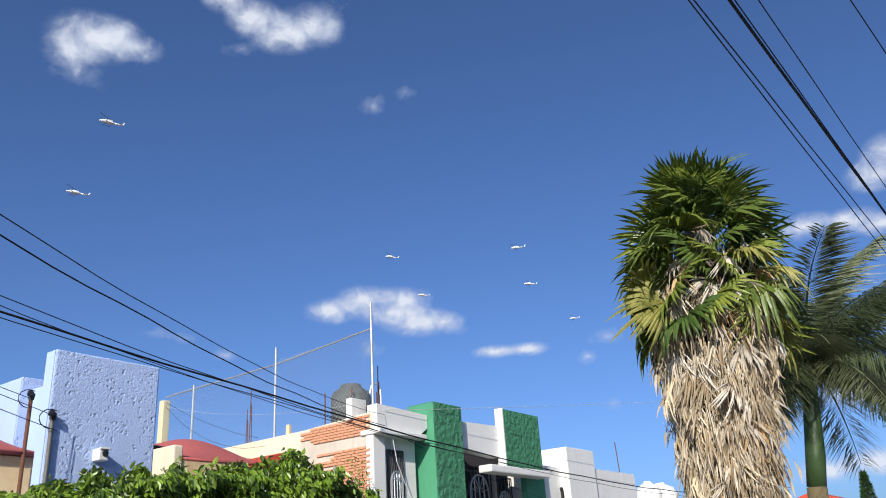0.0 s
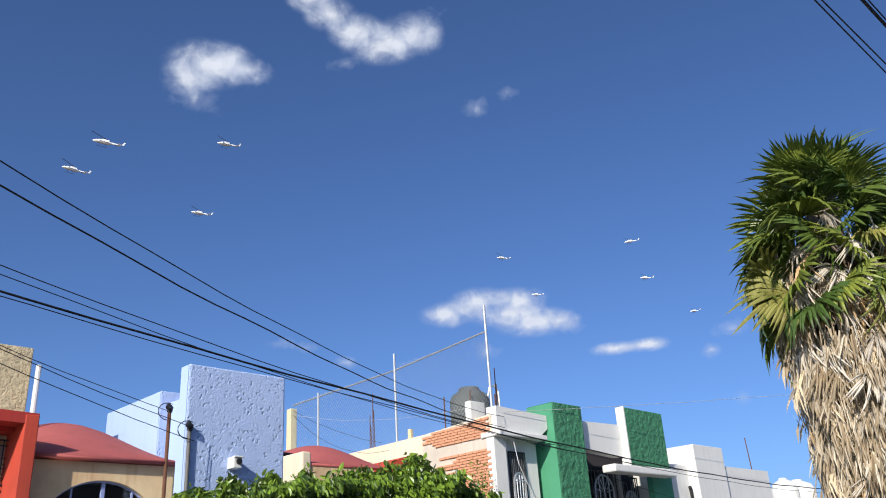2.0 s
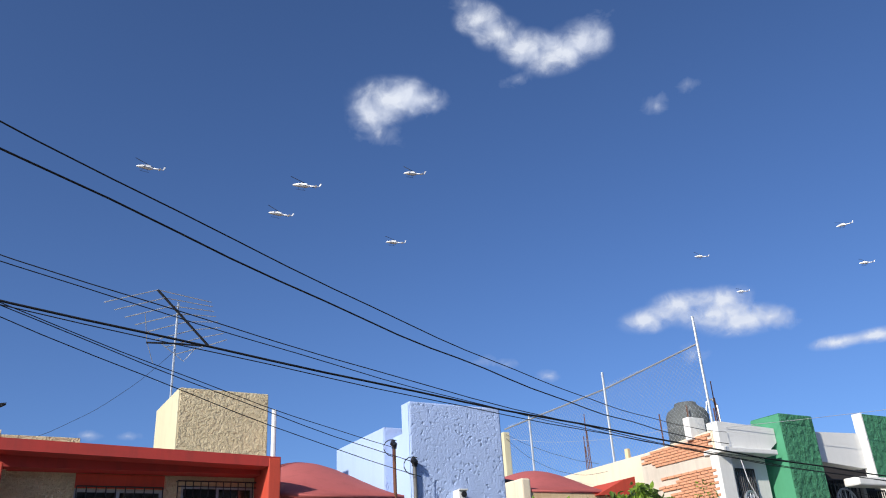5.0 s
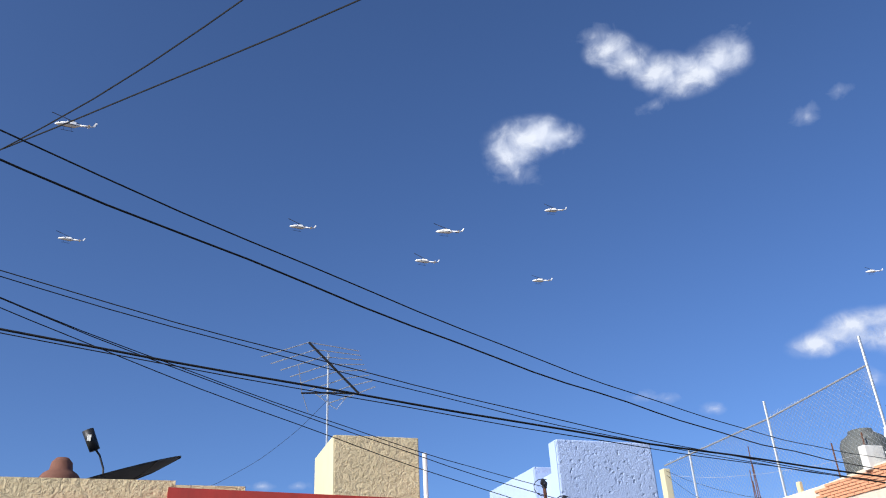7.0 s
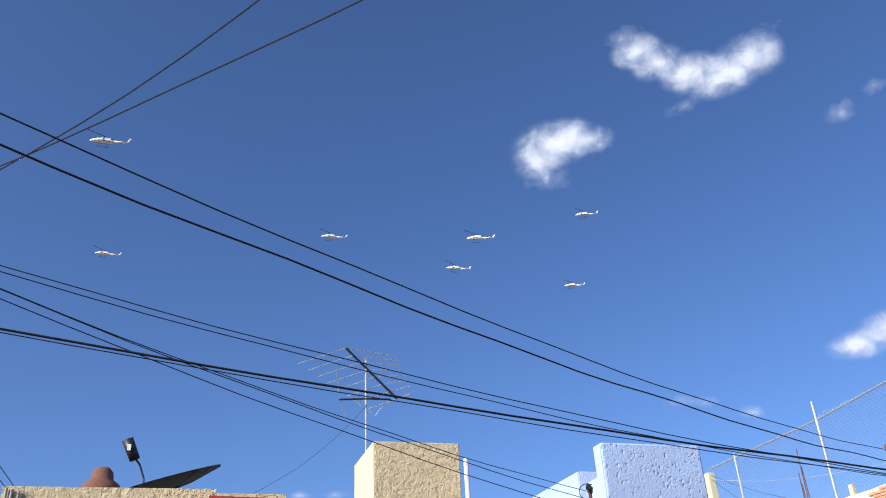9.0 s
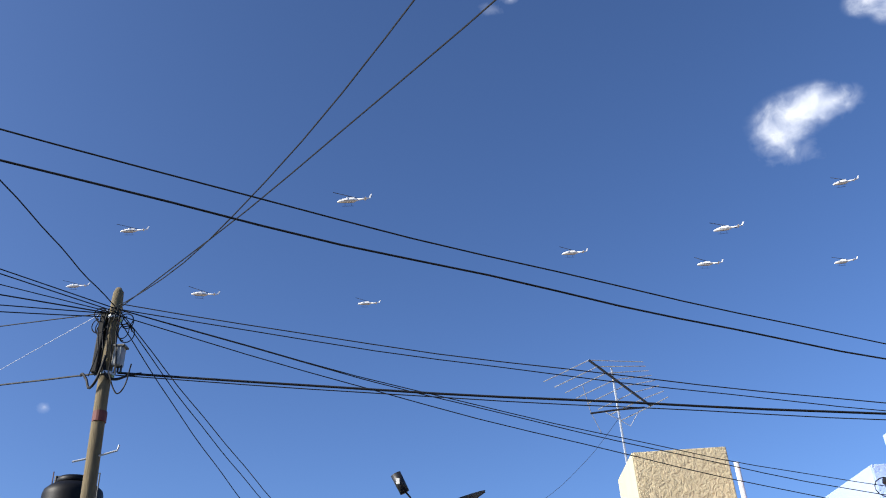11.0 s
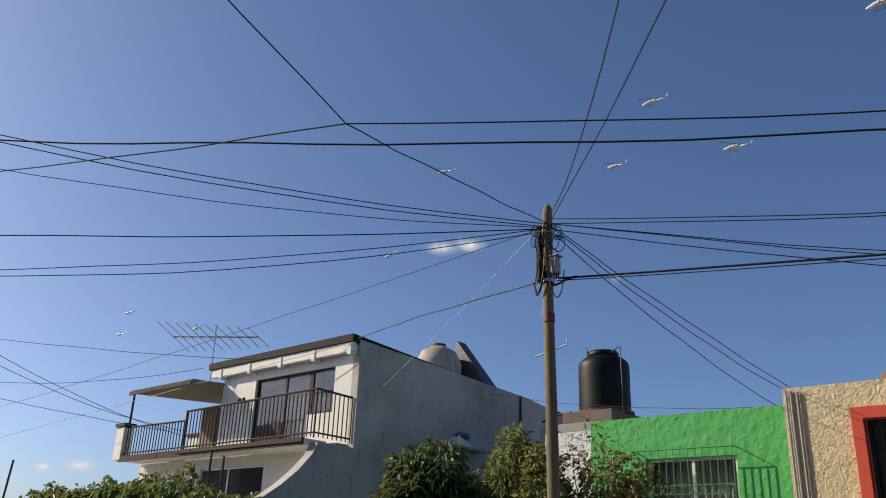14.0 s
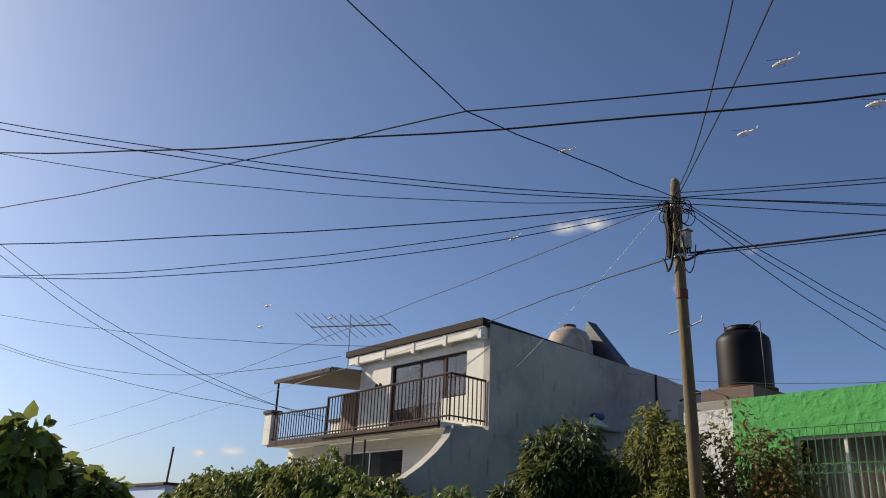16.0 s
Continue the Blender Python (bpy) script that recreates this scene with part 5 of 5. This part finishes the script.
    nt.links.new(t.outputs["BSDF"], mix.inputs[2])
    nt.links.new(mix.outputs["Shader"], nt.nodes["Material Output"].inputs["Surface"])
    return m


M_FAN = palm_leaf("fan_palm_green", (0.07, 0.125, 0.025), (0.27, 0.31, 0.05))
M_FAN_Y = palm_leaf("fan_palm_yellowing", (0.20, 0.23, 0.05), (0.42, 0.38, 0.11), 0.5)
M_CORE = simple("dark_leaf_bases", (0.10, 0.065, 0.04), 0.95, 0, 0.4, 10, 0.5)
M_DEAD = simple("dead_palm_straw", (0.62, 0.50, 0.33), 0.9, 0, 0.45, 4, 0.4, (1, 1, 0.3))
M_DEAD2 = simple("dead_palm_grey", (0.58, 0.52, 0.43), 0.92, 0, 0.45, 4, 0.4, (1, 1, 0.3))
M_DEAD3 = simple("dead_palm_ochre", (0.58, 0.39, 0.20), 0.9, 0, 0.4, 4, 0.4, (1, 1, 0.3))


def fan_leaf(name, mat, spread, blades, length, droop, petiole, seed, ragged=0.1):
    """A fan leaf along +x: stalk, then pleated blades that part towards their tips."""
    rng = random.Random(seed)
    v, f = [], []

    def quad(*p):
        i = len(v)
        v.extend(p)
        f.append(tuple(range(i, i + len(p))))

    for s in (-1, 1):
        quad((0, 0.02 * s, 0), (petiole, 0.012 * s, -0.02), (petiole, 0, 0.01), (0, 0, 0.02))
    for k in range(blades):
        a = radians(-spread / 2 + spread * k / (blades - 1)) + rng.uniform(-0.03, 0.03)
        L = length * (0.72 + 0.28 * math.cos(a * 0.6)) * rng.uniform(1 - ragged * 2, 1 + ragged)
        w = radians(spread / blades) * 0.62
        ca, sa = math.cos(a), math.sin(a)
        tip_drop = droop * rng.uniform(0.6, 1.4)

        def at_r(r, side, lift=0.0):
            t = r / length
            return (petiole + r * math.cos(a + side), r * math.sin(a + side), -tip_drop * t ** 3 + lift + 0.1 * abs(sa) * t)

        r1, r2, r3 = L * 0.62, L * 0.84, L
        for sgn in (-1, 1):
            quad((petiole, 0, 0), at_r(r1, sgn * w, 0.0), at_r(r1, 0, 0.035))
            quad(at_r(r1, sgn * w), at_r(r2, sgn * w * 0.5), at_r(r2, 0, 0.02), at_r(r1, 0, 0.035))
            quad(at_r(r2, sgn * w * 0.5), at_r(r3, 0), at_r(r2, 0, 0.02))
    return raw_mesh(name, v, f, mat)


palm = thing("fan_palm", "tall fan palm with green crown and thick straw-coloured skirt", "palm tree", (12.17, 4.0, -0.02))
PB, PT = Vector((12.12, 4.18, -0.02)), Vector((12.26, 3.82, 6.95))
part("trunk", tube([PB, PB.lerp(PT, 0.5), PT], [0.34, 0.3, 0.24], 14), M_BARK, palm, "fibrous grey trunk", True)
green = [fan_leaf("frond", M_FAN, 225, 30, 0.86, 0.42 + 0.16 * k, 0.5, 40 + k) for k in range(3)] + [fan_leaf("frond", M_FAN_Y, 190, 26, 0.72, 0.45, 0.6, 47)]
dead = [fan_leaf("dead_frond", m, sp, 22, 0.62, 0.2, 0.25, 60 + k, 0.3) for k, (m, sp) in enumerate(((M_DEAD, 80), (M_DEAD2, 65), (M_DEAD3, 90), (M_DEAD, 55), (M_DEAD2, 100)))]
rp = random.Random(12)


def set_leaf(mesh, name, at, azim, pitch, roll, scale):
    ob = new(name, mesh)
    ob.parent = palm
    m = Matrix.Translation(at) @ Euler((0, 0, azim)).to_matrix().to_4x4() @ Euler((0, -pitch, 0)).to_matrix().to_4x4() @ Euler((roll, 0, 0)).to_matrix().to_4x4() @ Matrix.Scale(scale, 4)
    ob.matrix_basis = palm.matrix_basis.inverted() @ m
    return ob


for k in range(66):
    u = (k + 0.5) / 66
    az = k * 2.39996 + rp.uniform(-0.25, 0.25)
    pitch = radians(84 - 126 * u ** 0.8 + rp.uniform(-12, 12))
    z = 6.95 - 1.75 * u
    c = PB.lerp(PT, (z + 0.02) / 6.97)
    out = 0.2 + 0.16 * u
    mesh = green[3] if (u > 0.6 and rp.random() < 0.55) else green[rp.randrange(3)]
    set_leaf(mesh, "frond", c + Vector((out * math.cos(az), out * math.sin(az), 0)), az, pitch, rp.uniform(-1.2, 1.2), rp.uniform(0.8, 1.05) * (0.72 + 0.3 * min(1.0, u * 1.5)))
for k in range(24):
    az = k * 2.39996 + 1.1
    z = 6.5 - 1.4 * k / 24
    q = PB.lerp(PT, (z + 0.02) / 6.97)
    set_leaf(dead[k % 5], "dead_frond", q + Vector((0.75 * math.cos(az), 0.75 * math.sin(az), 0)), az, radians(-70 + rp.uniform(-15, 15)), rp.uniform(-0.5, 0.5), rp.uniform(0.7, 0.95))
for k in range(255):
    u = (k + 0.5) / 255
    az = k * 2.39996 + rp.uniform(-0.3, 0.3)
    z = 5.75 - 5.2 * u
    c = PB.lerp(PT, (z + 0.02) / 6.97)
    out = 0.5 - 0.34 * u + rp.uniform(-0.12, 0.12) + (0.12 if u < 0.35 else 0.0)
    set_leaf(dead[rp.randrange(5)], "dead_frond", c + Vector((out * math.cos(az), out * math.sin(az), 0.15)), az + rp.uniform(-0.3, 0.3), radians(-74 + rp.uniform(-14, 18) + (14 if u < 0.2 else 0)), rp.uniform(-0.7, 0.7), rp.uniform(0.7, 1.0))
rs = np.random.default_rng(77)
NS = 9000
su = rs.uniform(0, 1, NS)
sa = rs.uniform(0, 6.2832, NS)
sr = 0.82 - 0.44 * su + rs.normal(0, 0.07, NS) + 0.1 * np.sin(sa * 5 + su * 17) * np.sin(su * 40)
sz = 5.35 - 5.1 * su
px, py = 12.12 + 0.02 * sz, 4.18 - 0.0517 * sz
sl = rs.uniform(0.18, 0.5, NS)
top = np.stack([px + sr * np.cos(sa), py + sr * np.sin(sa), sz], 1)
low = top + np.stack([np.cos(sa) * rs.uniform(-0.12, 0.1, NS) + rs.normal(0, 0.06, NS), np.sin(sa) * rs.uniform(-0.12, 0.1, NS) + rs.normal(0, 0.06, NS), -sl], 1)
tang = np.stack([-np.sin(sa), np.cos(sa), rs.normal(0, 0.3, NS)], 1) * rs.uniform(0.006, 0.018, NS)[:, None]
mid = (top + low) / 2 + np.stack([np.cos(sa), np.sin(sa), np.zeros(NS)], 1) * rs.uniform(-0.01, 0.05, NS)[:, None]
sv = np.stack([top - tang * 0.6, top + tang * 0.6, mid + tang, low, mid - tang], 1).reshape(-1, 3)
sf = (np.arange(NS)[:, None] * 5 + np.arange(5)[None]).tolist()
M_SHREDS = leafy("dead_palm_shreds", (0.38, 0.28, 0.17), (0.74, 0.66, 0.52), 0.9, 0.15)
tagged(part("straw_mat", raw_mesh("straw_mat", sv.tolist(), sf, M_SHREDS), M_SHREDS, palm, "shredded pale dead leaf blades"), kind="stuff")
part("fibre_core", tube([PB.lerp(PT, 0.02), PB.lerp(PT, 0.5), PB.lerp(PT, 0.82)], [0.26, 0.42, 0.42], 16), M_CORE, palm, "matted dead leaf bases", True)

# feather palm behind
M_FEATHER = palm_leaf("feather_palm_green", (0.06, 0.09, 0.04), (0.23, 0.25, 0.13), 0.45, 0.2)
fp = thing("feather_palm", "smooth-trunked feather palm with drooping grey-green fronds", "palm tree", (16.1, 3.85, -0.02))
FT = Vector((16.17, 3.45, 5.0))
part("trunk", tube([(16.08, 3.9, -0.02), (16.1, 3.8, 2.6)], [0.22, 0.18], 14), M_POLE, fp, "pale ringed trunk", True)
part("crownshaft", tube([(16.1, 3.8, 2.6), (16.12, 3.7, 3.2), (16.15, 3.55, 4.4), FT], [0.175, 0.18, 0.14, 0.09], 14), simple("crownshaft_green", (0.045, 0.085, 0.03), 0.4, 0, 0.25, 6), fp, "smooth green crownshaft", True)


def feather(name, length, seed):
    rng = random.Random(seed)
    v, f = [], []
    n = 120
    for k in range(n):
        t = k / (n - 1)
        p = Vector((length * t, 0, 0.35 * length * t - 0.55 * length * t * t))
        q = Vector((length * (t + 0.009), 0, 0.35 * length * (t + 0.009) - 0.55 * length * (t + 0.009) ** 2))
        L = rng.uniform(0.55, 0.85) * (0.5 + math.sin(math.pi * min(1, t * 0.9 + 0.08)) * 0.75)
        for s in (-1, 1):
            ang = rng.uniform(-0.8, 1.3)
            tip = p + Vector((0.45 * L, s * L * math.cos(ang) * 0.8, -L * (0.5 + 0.5 * abs(math.sin(ang)))))
            midp = p.lerp(tip, 0.5) + Vector((0, 0, 0.07))
            i = len(v)
            v.extend([tuple(p), tuple(midp + Vector((0.018, 0, 0))), tuple(tip), tuple(midp - Vector((0.018, 0, 0)))])
            f.append((i, i + 1, i + 2, i + 3))
        i = len(v)
        r = 0.03 * (1 - t) + 0.005
        v.extend([tuple(p + Vector((0, r, 0))), tuple(q + Vector((0, r, 0))), tuple(q - Vector((0, r, 0))), tuple(p - Vector((0, r, 0)))])
        f.append((i, i + 1, i + 2, i + 3))
    return raw_mesh(name, v, f, M_FEATHER)


fm = [feather("frond", 2.7, 3), feather("frond", 2.4, 4)]
for k in range(28):
    az = k * 2.39996 + 0.4
    pit = radians(78 - 92 * (k / 27) + rp.uniform(-6, 6))
    ob = new("frond", fm[k % 2])
    ob.parent = fp
    m = Matrix.Translation(FT + Vector((0, 0, -0.15 + 0.2 * (1 - k / 27)))) @ Euler((0, 0, az)).to_matrix().to_4x4() @ Euler((0, -pit + 0.25, 0)).to_matrix().to_4x4()
    ob.matrix_basis = fp.matrix_basis.inverted() @ m
red_roof = thing("house", "distant low house with a red roof behind palms", "house", (62.0, 13.7, -0.13))
part("wall", box(60.3, 66.0, 12.3, 17.0, -0.13, 4.6, 0.01), M_OFFWHITE, red_roof)
part("roof", prism_x([(11.8, 4.6), (14.5, 5.5), (17.4, 4.6)], 59.8, 66.5), M_RED, red_roof, "red sloping roof")

# ---- helicopters ----
M_HELI = simple("white_aircraft_paint", (0.88, 0.88, 0.86), 0.35, 0, 0.06, 1.5, 0.0)
M_HELI_DARK = simple("dark_aircraft_paint", (0.03, 0.035, 0.05), 0.4, 0, 0.2, 2, 0.0)


def helicopter_model():
    """Nose along -x, about 13 m from nose to tail."""
    h = thing("helicopter", "white utility helicopter with dark rotor flying overhead", "helicopter", group="helicopter formation")
    prof = [(-4.6, 0.1, -0.3), (-4.1, 0.45, -0.2), (-3.1, 0.8, 0.0), (-1.8, 1.0, 0.15), (0.0, 1.05, 0.2), (1.8, 1.0, 0.2), (2.8, 0.68, 0.35), (3.6, 0.4, 0.5), (4.0, 0.3, 0.55)]
    bm = bmesh.new()
    rings = []
    for x, r, z in prof:
        rings.append([bm.verts.new((x, 0.98 * r * math.cos(2 * math.pi * k / 18), z + r * math.sin(2 * math.pi * k / 18) * (1.0 if math.sin(2 * math.pi * k / 18) > 0 else 0.8))) for k in range(18)])
    for a, b in zip(rings, rings[1:]):
        for k in range(18):
            bm.faces.new((a[k], a[(k + 1) % 18], b[(k + 1) % 18], b[k]))
    bm.faces.new(rings[0][::-1])
    bm.faces.new(rings[-1])
    part("fuselage", bm, M_HELI, h, smooth=True)
    part("engine_cowl", box(-0.8, 2.4, -0.55, 0.55, 1.0, 1.6, 0.22), M_HELI, h, "white engine cowling")
    part("tail_boom", tube([(3.4, 0, 0.6), (6.0, 0, 0.85), (8.4, 0, 1.1)], [0.42, 0.3, 0.18], 12), M_HELI, h, smooth=True)
    part("tail_fin", prism_y([(7.7, 1.0), (8.5, 1.0), (9.3, 2.9), (8.7, 2.95)], -0.07, 0.07), M_HELI, h)
    part("stabiliser", box(6.2, 6.9, -1.3, 1.3, 0.86, 0.92, 0.01), M_HELI, h)
    part("cabin_window", box(-3.3, -2.2, -0.72, 0.72, 0.2, 0.6, 0.1), M_HELI_DARK, h, "dark cockpit glazing")
    part("stripe", box(-1.8, 2.2, -1.06, 1.06, -0.12, 0.06, 0.02), M_HELI_DARK, h, "dark side stripe")
    part("rotor_mast", cyl((0.1, 0, 1.5), (0.1, 0, 2.3), 0.12), M_HELI_DARK, h)
    for s in (-1, 1):
        part("rotor_blade", box(0.1, 0.1 + s * 6.9, -0.2, 0.2, 2.24, 2.3, 0.01), M_HELI_DARK, h, "dark rotor blade").matrix_basis @= Matrix.Translation((0.1, 0, 0)) @ Euler((0, 0, radians(28))).to_matrix().to_4x4() @ Matrix.Translation((-0.1, 0, 0))
        part("skid", tube([(-2.6, s * 1.25, -1.35), (-2.2, s * 1.25, -1.5), (1.8, s * 1.25, -1.5)], 0.07, 6), M_HELI_DARK, h)
        for x in (-1.5, 1.0):
            part("skid_strut", tube([(x, s * 0.7, -0.7), (x, s * 1.25, -1.5)], 0.06, 6), M_HELI_DARK, h)
    part("tail_rotor", box(8.98, 9.1, 0.14, 0.2, 1.6, 3.6, 0.01), M_HELI_DARK, h, "dark tail rotor")
    return h


first = helicopter_model()
FLEET = ((122, 329, 196), (192, 346, 228), (220, 425, 225), (529, 444, 276), (574, 338, 267), (609, 349, 245), (673, 521, 293), (769, 390, 256),
         (56, 368, 211), (126, 377, 204), (-43, 265, 183), (-132, 357, 196), (-61, 444, 229),
         (-168, 345, 229), (-242, 436, 251), (-377, 417, 280), (-484, 467, 250), (-779, 387, 228), (-786, 385, 206), (-748, 448, 221))
for k, (x, y, z) in enumerate(FLEET):
    at = pose(x, y, z, (-6, 4, 0)[k % 3], (5, -3, 2)[k % 3], (-33 if x > 400 else -8 if x > 100 else 8.5) + (-6, 5, 0, 9)[k % 4])
    if k:
        copy_thing(first, at)
    else:
        first_at = at
first.matrix_basis = first_at

# ---- clouds, so far off that they do not shift ----
def cloud_material(name, density):
    m = bpy.data.materials.new(name)
    m.use_nodes = True
    nt = m.node_tree
    nt.nodes.remove(nt.nodes["Principled BSDF"])
    tc = nt.nodes.new("ShaderNodeTexCoord")
    oi = nt.nodes.new("ShaderNodeObjectInfo")
    add = nt.nodes.new("ShaderNodeVectorMath")
    add.operation = "ADD"
    rnd = nt.nodes.new("ShaderNodeVectorMath")
    rnd.operation = "SCALE"
    rnd.inputs[0].default_value = (37.0, 19.0, 53.0)
    nt.links.new(oi.outputs["Random"], rnd.inputs["Scale"])
    nt.links.new(tc.outputs["Object"], add.inputs[0])
    nt.links.new(rnd.outputs["Vector"], add.inputs[1])
    n1 = noise_node(nt, 2.1, 8, 0.58, add.outputs["Vector"])
    n1.inputs["Distortion"].default_value = 0.35
    ln = nt.nodes.new("ShaderNodeVectorMath")
    ln.operation = "LENGTH"
    nt.links.new(tc.outputs["UV"], ln.inputs[0])
    # opacity falls off from the middle, broken up by the noise
    a = nt.nodes.new("ShaderNodeMath")
    a.operation = "MULTIPLY_ADD"
    nt.links.new(n1.outputs["Fac"], a.inputs[0])
    a.inputs[1].default_value = 1.4
    a.inputs[2].default_value = -0.4 + density
    b = nt.nodes.new("ShaderNodeMath")
    b.operation = "SUBTRACT"
    nt.links.new(a.outputs[0], b.inputs[0])
    nt.links.new(ln.outputs["Value"], b.inputs[1])
    r = ramp(nt, b.outputs[0], [(0.0, (0, 0, 0)), (0.4, (0.2,) * 3), (0.75, (0.6,) * 3), (1.0, (0.9,) * 3)])
    edge = nt.nodes.new("ShaderNodeMapRange")
    edge.inputs["From Min"].default_value, edge.inputs["From Max"].default_value = 1.0, 0.75
    nt.links.new(ln.outputs["Value"], edge.inputs["Value"])
    fac = nt.nodes.new("ShaderNodeMath")
    fac.operation = "MULTIPLY"
    nt.links.new(r.outputs["Color"], fac.inputs[0])
    nt.links.new(edge.outputs["Result"], fac.inputs[1])
    em = nt.nodes.new("ShaderNodeEmission")
    nt.links.new(mixed(nt, (0.50, 0.58, 0.78), (0.80, 0.84, 0.92), r.outputs["Color"]), em.inputs["Color"])
    em.inputs["Strength"].default_value = 0.9
    tr = nt.nodes.new("ShaderNodeBsdfTransparent")
    mix = nt.nodes.new("ShaderNodeMixShader")
    nt.links.new(fac.outputs[0], mix.inputs["Fac"])
    nt.links.new(tr.outputs[0], mix.inputs[1])
    nt.links.new(em.outputs[0], mix.inputs[2])
    nt.links.new(mix.outputs[0], nt.nodes["Material Output"].inputs["Surface"])
    return m


M_CLOUD = cloud_material("white_cloud", 0.8)
M_WISP = cloud_material("thin_cloud", 0.22)


def cloud(x, y, z, mat, puffs):
    """A cloud of overlapping puffs (across, up, half width, half height, in tens of metres) facing the street."""
    v, f, uvs = [], [], []
    for k, (a, b, w, h) in enumerate(puffs):
        i = len(v)
        for p, q in ((-1, -1), (1, -1), (1, 1), (-1, 1)):
            v.append(((a + p * w) / 10, (b + q * h) / 10, -0.05 * k))
            uvs.append((p, q))
        f.append((i, i + 1, i + 2, i + 3))
    me = raw_mesh("cloud", v, f, mat)
    uv = me.uv_layers.new(name="UVMap")
    for i, p in enumerate(uvs):
        uv.data[i].uv = p
    ob = new("cloud", me)
    ob.matrix_basis = look((x, y, z), (0, 0, 1.6), 0) @ Matrix.Diagonal((-100, 100, -100, 1))
    ob.visible_shadow = False
    return tagged(ob, "small fair-weather cloud far off in the blue sky", "cloud", kind="structure")


cloud(774, 1453, 1136, M_CLOUD, [(-2, 1, 11, 6.5), (2, 2, 9, 5.5), (-6, -2, 7, 5), (7, 1, 7, 3.6)])
cloud(770, 1460, 1120, M_WISP, [(-3, -5, 12, 6), (10, 1, 6, 4)])
cloud(1039, 1202, 1217, M_CLOUD, [(-14, 9, 7, 4.5), (-10, 5, 7, 4.5), (-4, 1, 8, 4.8), (2, -2, 11, 5.5), (9, 0, 9, 6)])
cloud(1030, 1205, 1222, M_WISP, [(-16, 12, 8, 5), (14, 1, 9, 9), (-6, -7, 10, 4)])
cloud(1300, 1075, 1075, M_WISP, [(-4, -1, 6, 4.5), (4, 2, 6, 3.2)])
cloud(1443, 1240, 617, M_CLOUD, [(-12, 0.5, 8, 3.8), (-4, 3, 9, 4), (5, 2.6, 9, 3.8), (3, -0.5, 12, 4), (9, -3, 12, 4.2), (15, -3.2, 6, 3)])
cloud(1438, 1250, 590, M_WISP, [(-2, -6, 7, 5), (18, -2, 6, 4)])
cloud(1650, 1011, 508, M_CLOUD, [(-4, 0, 7, 1.9), (4, 0, 7, 2.0)])
cloud(1783, 828, 363, M_WISP, [(0, 0, 4.5, 4)])
cloud(1754, 808, 516, M_WISP, [(0, 0, 7, 5), (-5, -4, 5, 3)])
cloud(1838, 176, 769, M_CLOUD, [(0, -1, 7, 4.5), (4, 3, 7, 5)])
cloud(1853, 308, 689, M_CLOUD, [(-3, 0, 8, 3.5), (6, -1, 7, 3.5), (12, -3, 6, 3)])
cloud(1954, 389, 172, M_CLOUD, [(-4, 0, 9, 3.4), (6, 1, 9, 3.8), (14, -1, 8, 3)])
cloud(1944, 333, 330, M_CLOUD, [(0, 0, 9, 4), (8, 2, 8, 4.5)])
cloud(1075, 1588, 565, M_WISP, [(-2, 0, 6, 3), (4, -1, 5, 2.6)])
cloud(1195, 1517, 519, M_WISP, [(0, 0, 6.5, 3.2)])
cloud(272, 1937, 414, M_WISP, [(-3, 0, 7, 2), (5, 0, 6, 2)])
cloud(-1228, 1403, 724, M_CLOUD, [(-3, -0.6, 5.6, 2.4), (3.4, 0.4, 5.6, 2.2)])
cloud(-1832, 784, 161, M_CLOUD, [(0, 0, 2.8, 1.6)])
cloud(-1804, 846, 169, M_CLOUD, [(0, 0, 4.4, 2.1)])
cloud(-1081, 1581, 574, M_WISP, [(0, 0, 3, 3.2)])
cloud(-925, 1649, 650, M_WISP, [(0, 0, 2.6, 2.2)])
cloud(117, 1370, 1452, M_WISP, [(-1, 0, 6, 3.6), (4, 2, 5, 3)])

# ---- bricks of the bare side wall, last ----
bm = box(-0.03, 0.03, -0.115, 0.115, -0.028, 0.028, 0)
brick_mesh = mesh_of("brick", bm, M_BRICK)
side_wall = [o for o in white.children if o.get("label") == "cream plastered side wall"][0]
bed = part("brick_bed", prism_x([(13.62, 3.2), (16.1, 3.2), (16.1, 5.28), (13.62, 5.4)], 14.885, 14.9), M_MORTAR, side_wall, "mortar bed of the bare brick")
rb = random.Random(7)
count = 0
for row in range(31):
    z = 3.24 + 0.07 * row
    for col in range(10):
        y = 13.74 + 0.245 * col + (0.12 if row % 2 else 0.0)
        upper = 4.9 < z < 5.38 - 0.05 * (y - 13.6) and (z > 5.02 or y < 15.6)
        lower = 3.2 < z < 4.58 and y < 15.2 + 0.45 * math.sin(row * 1.7)
        if y > 15.95 or not (upper or lower) or count > 290:
            continue
        ob = new("brick", brick_mesh)
        ob.parent = side_wall
        base = white.matrix_basis @ side_wall.matrix_basis
        ob.matrix_basis = base.inverted() @ pose(14.873 + rb.uniform(-0.006, 0.006), y, z, rb.uniform(-1.5, 1.5), 0, rb.uniform(-1, 1))
        count += 1
